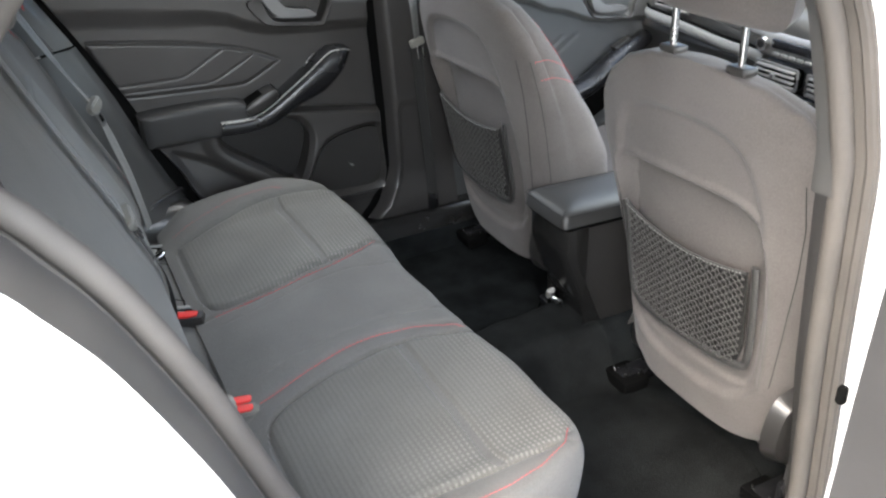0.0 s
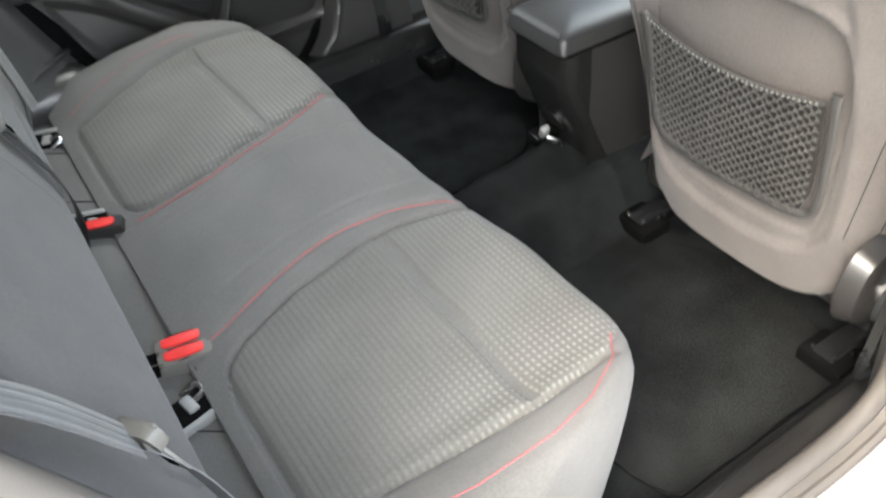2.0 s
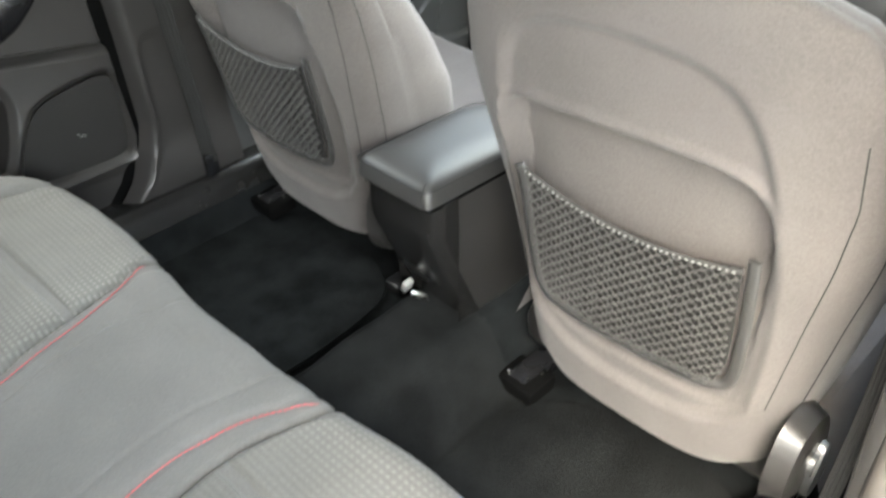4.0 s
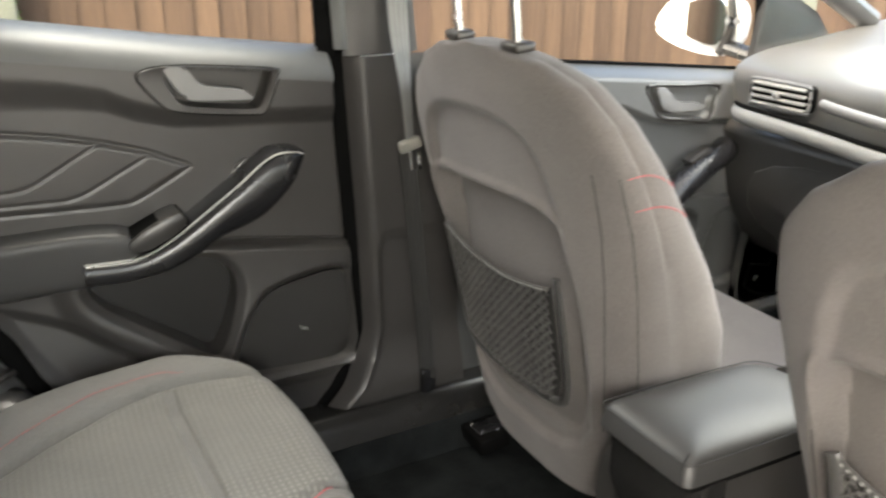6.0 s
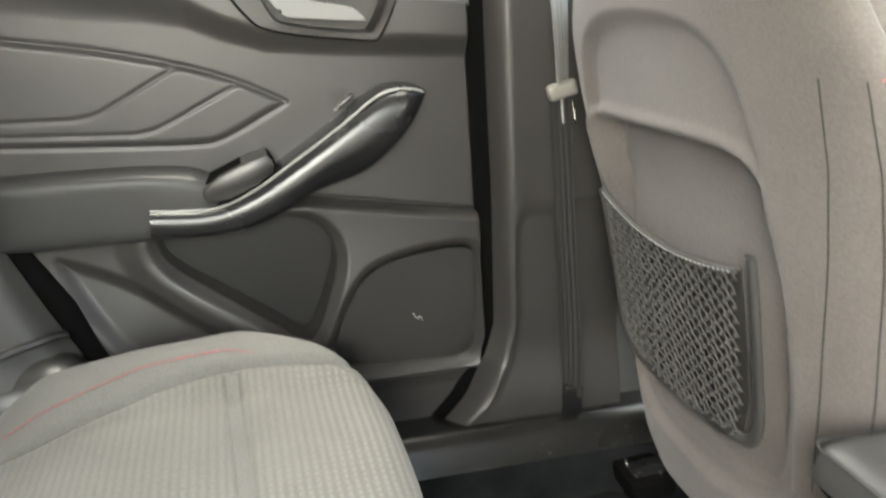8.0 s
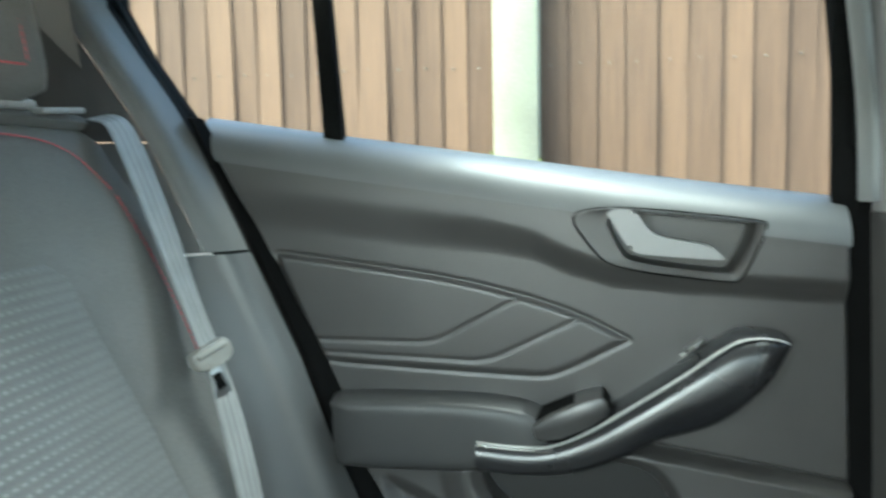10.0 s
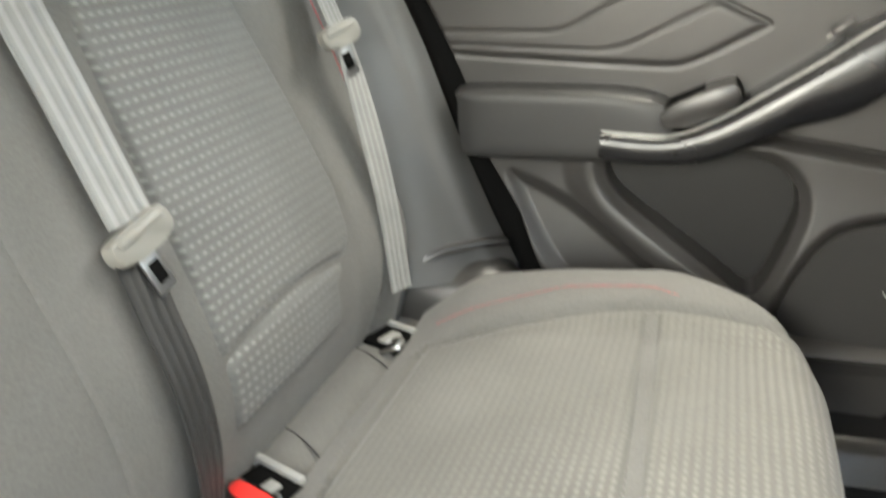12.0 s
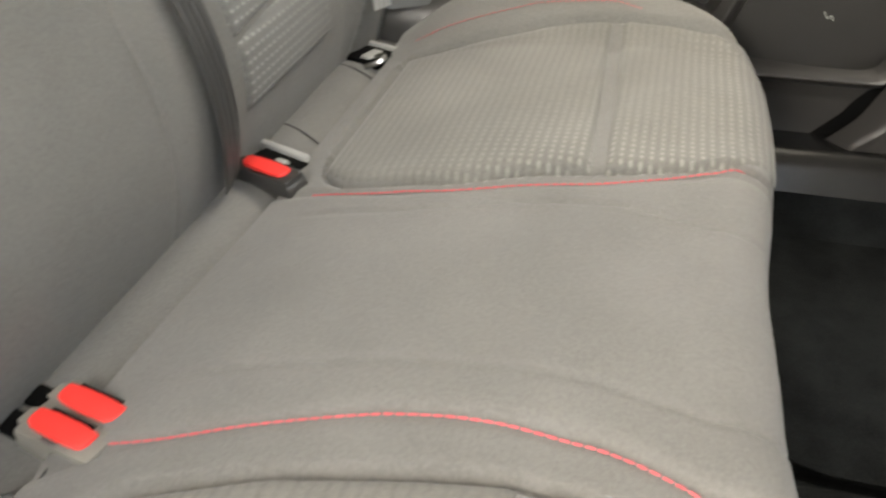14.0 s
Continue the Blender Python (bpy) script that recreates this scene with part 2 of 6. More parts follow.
def glass_material():
    m = bpy.data.materials.new("window_glass")
    m.use_nodes = True
    nt = m.node_tree
    nt.nodes.remove(nt.nodes["Principled BSDF"])
    tr, gl, mx = nt.nodes.new("ShaderNodeBsdfTransparent"), nt.nodes.new("ShaderNodeBsdfGlossy"), nt.nodes.new("ShaderNodeMixShader")
    tr.inputs[0].default_value = (0.93, 0.96, 0.94, 1)
    gl.inputs["Roughness"].default_value = 0.0
    mx.inputs[0].default_value = 0.003
    link(nt, tr.outputs[0], mx.inputs[1])
    link(nt, gl.outputs[0], mx.inputs[2])
    link(nt, mx.outputs[0], nt.nodes["Material Output"].inputs[0])
    return m


m_web, m_wood, m_glass = webbing_material("seat_belt_webbing", (0.10, 0.10, 0.10), (0.29, 0.29, 0.283), 0.42), wood_material(), glass_material()
# darker copy of the webbing: shade on the lower straps put into the colour
m_shadeweb = webbing_material("shaded_seat_belt_webbing", (0.008, 0.008, 0.008), (0.028, 0.0275, 0.027))
m_mirror = simple("mirror_glass", (0.9, 0.9, 0.9), 0.03, metal=1.0, var=0.0, gstr=0)

# ---- mesh helpers ----


def part(name, geo, material, parent=None, label="", smooth=True):
    """Links a bmesh, or (verts, faces), as one mesh object, under a thing or a part."""
    me = bpy.data.meshes.new(name)
    if isinstance(geo, tuple):
        me.from_pydata([tuple(map(float, v)) for v in geo[0]], [], geo[1])
        bm = bmesh.new()
        bm.from_mesh(me)
    else:
        bm = geo
    bmesh.ops.recalc_face_normals(bm, faces=bm.faces)
    bm.to_mesh(me)
    bm.free()
    me.materials.append(material)
    if smooth:
        me.shade_smooth()
        me.set_sharp_from_angle(angle=radians(42))
    ob = new(name, me)
    if parent is not None:
        ob.parent = parent
    if label:
        tagged(ob, label)
    return ob


def thing(name, label, category, group="", kind="", at=(0, 0, 0)):
    e = new(name)
    e.empty_display_size = 0.05
    e.location = at
    return tagged(e, label, category, group, kind)


def grid(nu, nv, f, wrap=False):
    """A sheet of nu x nv points f(u, v), u and v from 0 to 1; wrap closes it in u."""
    verts = [f(i / (nu if wrap else nu - 1), j / (nv - 1)) for j in range(nv) for i in range(nu)]
    faces = []
    for j in range(nv - 1):
        for i in range(nu if wrap else nu - 1):
            k = (i + 1) % nu
            faces.append((j * nu + i, j * nu + k, (j + 1) * nu + k, (j + 1) * nu + i))
    if wrap:
        faces += [tuple(range(nu))[::-1], tuple(range((nv - 1) * nu, nv * nu))]
    return verts, faces


def box(size, at=(0, 0, 0), bevel=0.004, segs=2, turn=None, bm=None):
    own = bm or bmesh.new()
    r = bmesh.ops.create_cube(own, size=1.0)
    vs = r["verts"]
    bmesh.ops.scale(own, vec=size, verts=vs)
    if bevel:
        es = list({e for v in vs for e in v.link_edges})
        b = bmesh.ops.bevel(own, geom=es, offset=min(bevel, min(size) * 0.45), segments=segs, affect="EDGES", profile=0.5)
        vs = list({v for f in b["faces"] for v in f.verts} | {v for v in vs if v.is_valid})
        vs = [v for v in vs if v.is_valid]
        seen, todo = set(vs), list(vs)
        while todo:
            for e in todo.pop().link_edges:
                for v in e.verts:
                    if v not in seen:
                        seen.add(v)
                        todo.append(v)
        vs = list(seen)
    m = Matrix.Translation(at) @ (turn.to_4x4() if turn is not None else Matrix.Identity(4))
    bmesh.ops.transform(own, matrix=m, verts=vs)
    return own


def smooth_path(pts, n=8, closed=False):
    """Catmull-Rom through points."""
    P = [Vector(p) for p in pts]
    out = []
    m = len(P)
    for i in range(m if closed else m - 1):
        if closed:
            a, b, c, d = P[i - 1], P[i], P[(i + 1) % m], P[(i + 2) % m]
        else:
            a, b, c, d = P[max(i - 1, 0)], P[i], P[i + 1], P[min(i + 2, m - 1)]
        for k in range(n):
            t = k / n
            out.append(0.5 * (2 * b + (c - a) * t + (2 * a - 5 * b + 4 * c - d) * t * t + (3 * b - a - 3 * c + d) * t ** 3))
    if not closed:
        out.append(P[-1])
    return out


def tube(pts, r, sides=8, closed=False, flat=1.0, n=6, up=(0, 0, 1)):
    """A round or flattened bar along a smooth path; r: number or function of the share of the way."""
    P = smooth_path(pts, n, closed) if n > 1 else [Vector(p) for p in pts]
    up = Vector(up)
    verts, faces = [], []
    m = len(P)
    for i, p in enumerate(P):
        a, b = (P[i - 1], P[(i + 1) % m]) if closed else (P[max(i - 1, 0)], P[min(i + 1, m - 1)])
        d = (b - a).normalized()
        s = d.cross(up)
        s = s.normalized() if s.length > 1e-4 else d.orthogonal().normalized()
        t = s.cross(d)
        rr = r(i / max(1, m - 1)) if callable(r) else r
        for k in range(sides):
            w = 2 * math.pi * k / sides
            verts.append(p + s * math.cos(w) * rr + t * math.sin(w) * rr * flat)
    for i in range(m if closed else m - 1):
        for k in range(sides):
            i2, k2 = (i + 1) % m, (k + 1) % sides
            faces.append((i * sides + k, i * sides + k2, i2 * sides + k2, i2 * sides + k))
    if not closed:
        faces += [tuple(range(sides))[::-1], tuple(range((m - 1) * sides, m * sides))]
    return verts, faces


def prism(outline, f, depth, bevel=0.0, segs=2):
    """A plate: 2D outline lifted by f(a, b, d) into space, d from 0 to depth."""
    bm = bmesh.new()
    lo = [bm.verts.new(f(a, b, 0)) for a, b in outline]
    hi = [bm.verts.new(f(a, b, depth)) for a, b in outline]
    n = len(outline)
    bm.faces.new(lo[::-1])
    top = bm.faces.new(hi)
    for i in range(n):
        bm.faces.new((lo[i], lo[(i + 1) % n], hi[(i + 1) % n], hi[i]))
    if bevel:
        bmesh.ops.bevel(bm, geom=list(top.edges), offset=bevel, segments=segs, affect="EDGES", profile=0.5)
    return bm


def pillow(outline, f, rise, rings=9, power=2.4):
    """A domed pad over a star-shaped 2D outline: f(a, b, d) lifts it, d up to rise."""
    cx, cy = sum(p[0] for p in outline) / len(outline), sum(p[1] for p in outline) / len(outline)
    verts, faces, n = [], [], len(outline)
    for k in range(rings):
        s = 1 - k / rings
        d = rise * (1 - s ** power) ** (1 / power)
        verts += [f(cx + (a - cx) * s, cy + (b - cy) * s, d) for a, b in outline]
    verts.append(f(cx, cy, rise))
    for k in range(rings - 1):
        for i in range(n):
            j = (i + 1) % n
            faces.append((k * n + i, k * n + j, (k + 1) * n + j, (k + 1) * n + i))
    last = (rings - 1) * n
    faces += [(last + i, last + (i + 1) % n, len(verts) - 1) for i in range(n)]
    return verts, faces


def rounded(pts, n=4):
    """A closed 2D outline with its corners rounded off."""
    return [(p.x, p.y) for p in smooth_path([(a, b, 0) for a, b in pts], n, True)]


def chaikin(pts, k=2):
    for _ in range(k):
        out = []
        for i, p in enumerate(pts):
            q = pts[(i + 1) % len(pts)]
            out += [(0.75 * p[0] + 0.25 * q[0], 0.75 * p[1] + 0.25 * q[1]), (0.25 * p[0] + 0.75 * q[0], 0.25 * p[1] + 0.75 * q[1])]
        pts = out
    return pts


def seg_dist(A, B, pts, closed=False):
    """Distance of grid points to a polyline."""
    d = np.full(A.shape, 9.0)
    m = len(pts)
    for i in range(m if closed else m - 1):
        (x0, y0), (x1, y1) = pts[i], pts[(i + 1) % m]
        ex, ey = x1 - x0, y1 - y0
        t = np.clip(((A - x0) * ex + (B - y0) * ey) / (ex * ex + ey * ey + 1e-12), 0, 1)
        d = np.minimum(d, np.hypot(A - x0 - t * ex, B - y0 - t * ey))
    return d


def inside(A, B, pts):
    """Signed distance to a closed outline, positive inside."""
    w = np.zeros(A.shape, bool)
    m = len(pts)
    for i in range(m):
        (x0, y0), (x1, y1) = pts[i], pts[(i + 1) % m]
        if y0 == y1:
            continue
        c = ((y0 > B) != (y1 > B)) & (A < (x1 - x0) * (B - y0) / (y1 - y0) + x0)
        w ^= c
    return np.where(w, 1, -1) * seg_dist(A, B, pts, True)


def step(x, lo, hi):
    t = np.clip((x - lo) / (hi - lo), 0, 1)
    return t * t * (3 - 2 * t)


def sheet(X, Y, Z):
    """Verts and faces of a sheet from three arrays of one shape."""
    h, w = X.shape
    verts = list(zip(X.ravel(), Y.ravel(), Z.ravel()))
    faces = [(j * w + i, j * w + i + 1, (j + 1) * w + i + 1, (j + 1) * w + i) for j in range(h - 1) for i in range(w - 1)]
    return verts, faces


def stitches(path, normal, length=0.0066, gap=0.0009, r=0.0012):
    """Sewn thread: short rounded dashes along a path of points, one mesh."""
    P = [Vector(p) for p in path]
    verts, faces = [], []
    cum = [0.0]
    for a, b in zip(P, P[1:]):
        cum.append(cum[-1] + (b - a).length)

    def at(s):
        k = int(np.searchsorted(cum, s)) or 1
        k = min(k, len(P) - 1)
        t = (s - cum[k - 1]) / max(1e-9, cum[k] - cum[k - 1])
        return P[k - 1].lerp(P[k], t)

    N = Vector(normal).normalized()
    s = 0.0
    while s + length < cum[-1]:
        a, b = at(s), at(s + length)
        d = (b - a).normalized()
        side = d.cross(N).normalized()
        o = len(verts)
        for q, k in ((a, 0.5), (a.lerp(b, 0.2), 1), (a.lerp(b, 0.8), 1), (b, 0.5)):
            for cx, cz in ((1, 0), (0, 1), (-1, 0), (0, -0.6)):
                verts.append(q + side * cx * r * k + N * cz * r * k)
        for j in range(3):
            for c in range(4):
                c2 = (c + 1) % 4
                faces.append((o + j * 4 + c, o + j * 4 + c2, o + j * 4 + 4 + c2, o + j * 4 + 4 + c))
        faces += [(o, o + 1, o + 2, o + 3), (o + 12, o + 15, o + 14, o + 13)]
        s += length + gap
    return verts, faces


def strap(name, path, normals, width, material, parent=None, label="", thick=0.0016):
    """Webbing along a path; normals face out of its flat side, one for each point."""
    P = smooth_path(path, 8)
    Nn = smooth_path(normals, 8)
    me = bpy.data.meshes.new(name)
    verts, faces, uvs = [], [], []
    cols, run = 9, 0.0
    for i, p in enumerate(P):
        a, b = P[max(i - 1, 0)], P[min(i + 1, len(P) - 1)]
        d = (b - a).normalized()
        N = (Nn[i] - d * Nn[i].dot(d)).normalized()
        s = d.cross(N).normalized()
        run += (p - P[i - 1]).length if i else 0
        for k in range(cols):
            u = k / (cols - 1)
            verts.append(p + s * (u - 0.5) * width + N * thick * (1 + 0.35 * math.cos(u * 6.283 * 3)) * (0.6 if k in (0, cols - 1) else 1))
            uvs.append((u, run))
        for k in range(cols):
            verts.append(p + s * (0.5 - k / (cols - 1)) * width)
            uvs.append((1 - k / (cols - 1), run))
    w = 2 * cols
    for i in range(len(P) - 1):
        for k in range(w):
            faces.append((i * w + k, i * w + (k + 1) % w, (i + 1) * w + (k + 1) % w, (i + 1) * w + k))
    faces += [tuple(range(w))[::-1], tuple(range((len(P) - 1) * w, len(P) * w))]
    me.from_pydata([tuple(v) for v in verts], [], faces)
    lay = me.uv_layers.new(name="UVMap")
    for lp in me.loops:
        lay.data[lp.index].uv = uvs[lp.vertex_index]
    me.materials.append(material)
    me.shade_smooth()
    me.set_sharp_from_angle(angle=radians(60))
    ob = new(name, me)
    if parent is not None:
        ob.parent = parent
    if label:
        tagged(ob, label)
    return ob

# ---- outside ----
# ground out of view, its paleness chosen to throw light onto the headlining
ground = part("ground", grid(2, 2, lambda u, v: (-300 + 600 * u, -300 + 600 * v, -0.30)), m_bounce)
tagged(ground, "unseen ground, made pale to bounce light into the car", "ground", kind="structure")

# ---- car floor and shell ----
FLOOR = 0.03


def floor_z(X, Y):
    tun = 0.165 * (1 - step(np.abs(X), 0.055, 0.155)) * (0.55 + 0.12 * step(Y, 0.42, 0.80))
    side = 0.105 * step(np.abs(X), 0.585, 0.652)
    toe = 0.30 * step(Y, 1.75, 2.1)
    mat = 0.004 * np.sin(X * 41 + Y * 17) * np.sin(Y * 29 - X * 7)
    return FLOOR + np.maximum(tun, side) + toe + mat


fx, fy = np.meshgrid(np.linspace(-0.70, 0.70, 90), np.linspace(0.30, 2.1, 110))
carpet = part("floor", sheet(fx, fy, floor_z(fx, fy)), m_carpet)
tagged(carpet, "black carpeted car floor with a raised centre tunnel", "floor", kind="structure")
tx, ty = np.meshgrid(np.linspace(-0.13, 0.22, 30), np.linspace(0.40, 0.86, 40))
edge = np.minimum(np.minimum(tx + 0.13, 0.22 - tx), 0.86 - ty)
tz = floor_z(tx, ty) + 0.007 * step(edge, 0, 0.02) - 0.002
tunnel = part("floor_tunnel", sheet(tx, ty, tz), m_tunnel)
tagged(tunnel, "worn grey carpet over the centre tunnel", "carpet", kind="structure")


def mat_outline(s):
    return chaikin([(s * 0.17, 0.47), (s * 0.60, 0.47), (s * 0.62, 0.60), (s * 0.61, 0.92), (s * 0.20, 0.92), (s * 0.16, 0.70)], 3)


for s in (-1, 1):
    floor_mat = part("floor_mat", prism(mat_outline(s), lambda a, b, d: (a, b, FLOOR + 0.008 + d), 0.006, 0.003), m_carpet if s < 0 else m_tunnel)
    tagged(floor_mat, "plain black carpet mat lying in the rear footwell", "floor mat", "rear floor mats")


def side_sill(s):
    """Sill plate and its rounded step along the door opening."""
    prof = [(0.624, 0.100), (0.631, 0.116), (0.641, 0.135), (0.652, 0.146), (0.664, 0.151), (0.695, 0.153), (0.709, 0.148), (0.714, 0.09)]
    prof = [(p.x, p.y) for p in smooth_path([(a, b, 0) for a, b in prof], 4)]
    ys = np.linspace(0.18, 1.95, 40)
    verts = [(s * a, y, b) for y in ys for a, b in prof]
    n = len(prof)
    faces = [(j * n + i, j * n + i + 1, (j + 1) * n + i + 1, (j + 1) * n + i) for j in range(len(ys) - 1) for i in range(n - 1)]
    return verts, faces


for s in (-1, 1):
    sill = part("trim_sill", side_sill(s), m_sill)
    tagged(sill, "dark scuffed plastic sill trim beside the carpet", "sill trim", kind="structure")

# roof lining, from the windscreen's head to the tailgate
def roof_z(x, y):
    return 1.215 - 0.10 * (x / 0.68) ** 4 - 0.05 * ((y - 0.35) / 1.0) ** 2


roof = part("ceiling", grid(24, 30, lambda u, v: (-0.68 + 1.36 * u, -0.85 + 1.95 * v, roof_z(-0.68 + 1.36 * u, -0.85 + 1.95 * v))), m_roof)
tagged(roof, "pale grey fabric headlining of the car", "headlining", kind="structure")
skin = part("roof_skin", grid(20, 24, lambda u, v: (-0.74 + 1.48 * u, -0.9 + 2.05 * v, roof_z((-0.74 + 1.48 * u) * 0.9, -0.9 + 2.05 * v) + 0.05)), m_white)
tagged(skin, "white painted steel roof of the car", "car roof", kind="structure")

# load area behind the rear seats
bay = part("boot_lining", grid(2, 12, lambda u, v: (-0.62 + 1.24 * u, -0.34 - 0.62 * min(1, v * 1.4), 0.80 if v < 0.72 else 0.80 + (v - 0.72) * 0.45)), m_plastic)
tagged(bay, "black parcel shelf and boot trim behind the seats", "parcel shelf", kind="structure")


def rear_side(s):
    def f(u, v):
        z = 0.3 + 0.87 * v
        return (s * (0.70 - 0.10 * v * v), -0.95 + 0.72 * u - 0.02 * v, z)
    return f


for s in (-1, 1):
    q = part("trim_rear_quarter", grid(8, 10, rear_side(s)), m_plastic)
    tagged(q, "dark plastic quarter trim beside the rear shelf", "quarter trim", kind="structure")
tailgate = part("tailgate", grid(8, 8, lambda u, v: (-0.62 + 1.24 * u, -0.98 + 0.22 * v, 0.25 + 0.6 * v)), m_plastic)
tagged(tailgate, "dark plastic tailgate lining", "tailgate", kind="structure")

# ---- doors and side trim of the far side ----
BELT = ([-0.16, -0.13, 0.05, 0.20, 0.40, 0.63, 0.70], [0.918, 0.913, 0.885, 0.863, 0.833, 0.803, 0.794])
REAR = ([0.10, 0.25, 0.34, 0.405, 0.476, 0.502, 0.56, 0.574, 0.638, 0.70, 0.764, 0.868, 0.92], [0.26, 0.19, 0.138, 0.112, 0.069, 0.050, 0.041, 0.035, 0.006, -0.028, -0.061, -0.115, -0.142])
FRONT = ([0.08, 0.12, 0.19, 0.24, 0.295, 0.473, 0.688, 0.79, 0.95], [0.50, 0.55, 0.618, 0.648, 0.661, 0.658, 0.649, 0.645, 0.640])
CREASE = ([-0.15, -0.08, 0.0, 0.131, 0.237, 0.291, 0.331, 0.385, 0.467, 0.66], [0.808, 0.80, 0.792, 0.775, 0.759, 0.745, 0.724, 0.705, 0.697, 0.686])
PAN = chaikin([(-0.036, 0.743), (-0.019, 0.741), (0.128, 0.721), (0.222, 0.705), (0.33, 0.675), (0.392, 0.644), (0.404, 0.638), (0.396, 0.634), (0.32, 0.594), (0.293, 0.590), (0.10, 0.600), (0.031, 0.604), (0.02, 0.611), (-0.02, 0.70)], 2)
LINE_A = [(0.013, 0.633), (0.149, 0.631), (0.170, 0.634), (0.184, 0.640), (0.275, 0.689)]
LINE_B = [(0.018, 0.617), (0.217, 0.609), (0.240, 0.613), (0.259, 0.621), (0.343, 0.663)]
BEZEL = [(0.323, 0.803), (0.545, 0.781), (0.552, 0.774), (0.525, 0.713), (0.511, 0.711), (0.385, 0.726), (0.359, 0.747)]
OPEN = [(0.368, 0.799), (0.535, 0.780), (0.541, 0.772), (0.518, 0.722), (0.505, 0.720), (0.408, 0.733), (0.392, 0.742)]
SPLIT = ([-0.2, 0.20, 0.416, 0.655, 0.70], [0.49, 0.487, 0.513, 0.473, 0.465])
POCKET = chaikin([(0.222, 0.474), (0.236, 0.440), (0.287, 0.402), (0.366, 0.343), (0.400, 0.315), (0.420, 0.325), (0.448, 0.400), (0.455, 0.440), (0.440, 0.470), (0.415, 0.488), (0.37, 0.496), (0.30, 0.492), (0.24, 0.488)], 2)
GRILLE = chaikin([(0.452, 0.345), (0.486, 0.398), (0.510, 0.413), (0.560, 0.424), (0.640, 0.432), (0.648, 0.40), (0.648, 0.30), (0.640, 0.262), (0.60, 0.258), (0.50, 0.262), (0.43, 0.27)], 2)
LOWER = chaikin([(0.085, 0.470), (0.14, 0.452), (0.20, 0.42), (0.26, 0.37), (0.33, 0.32), (0.40, 0.26), (0.30, 0.2), (0.16, 0.32)], 2)


def door_relief(Y, Z):
    """Depth of the door trim towards the cabin at (y, z)."""
    belt = np.interp(Y, *BELT)
    crease = np.interp(Y, *CREASE)
    d = 0.018 * (0.45 + 0.55 * step(Y, 0.12, 0.42)) * step(Z - crease, -0.006 - 0.02 * (1 - step(Y, 0.12, 0.42)), 0.028)
    q = np.clip((Z - belt + 0.052) / 0.052, 0, 1)
    d -= 0.066 * (1 - np.sqrt(np.clip(1 - q * q, 0, 1)))
    pan = inside(Y, Z, PAN)
    d += 0.003 * step(pan, -0.003, 0.010)
    d -= 0.0018 * np.exp(-((pan / 0.0030) ** 2))
    for line in (LINE_A, LINE_B):
        g = seg_dist(Y, Z, line)
        d -= 0.0016 * np.exp(-((g / 0.0027) ** 2)) * step(pan, 0.0, 0.006)
    split = np.interp(Y, *SPLIT)
    low = split - Z
    d += 0.012 * step(low, -0.001, 0.006) - 0.005 * np.exp(-((low / 0.0030) ** 2))
    d += 0.014 * step(low, 0.02, 0.16)
    pk = inside(Y, Z, POCKET)
    d -= 0.050 * step(pk, 0.0, 0.006)
    gr = inside(Y, Z, GRILLE)
    d -= 0.016 * step(gr, -0.004, 0.010)
    m = np.minimum(-pk, -gr)
    up = step(Z, 0.385, 0.42) * step(Y, 0.42, 0.47)
    d += 0.013 * step(m, -0.004, 0.016) * (1 - step(m, 0.020, 0.055) * (1 - up)) * step(low, 0.0, 0.012)
    lw = inside(Y, Z, LOWER)
    d -= 0.012 * step(lw, -0.004, 0.02)
    d -= 0.030 * step(0.252 - Z, 0.0, 0.022)
    bz = inside(Y, Z, chaikin(BEZEL, 3))
    d -= 0.045 * step(bz, 0.004, 0.008)
    return d


def door_sheet(s, z0, z1, rear, front, nz, ny, relief=door_relief, base=0.70):
    Zr = np.linspace(z0, z1, nz)[:, None] * np.ones((1, ny))
    t = np.linspace(0, 1, ny)[None, :]
    Y = np.interp(Zr, *rear) * (1 - t) + np.interp(Zr, *front) * t
    Z = np.minimum(Zr, np.interp(Y, *BELT))
    rim = np.minimum(np.minimum(t, 1 - t) * 0.8, 1)
    X = -base + relief(Y, Z) - 0.03 * (1 - step(rim, 0, 0.012))
    return sheet(-s * X if s > 0 else X, Y, Z)


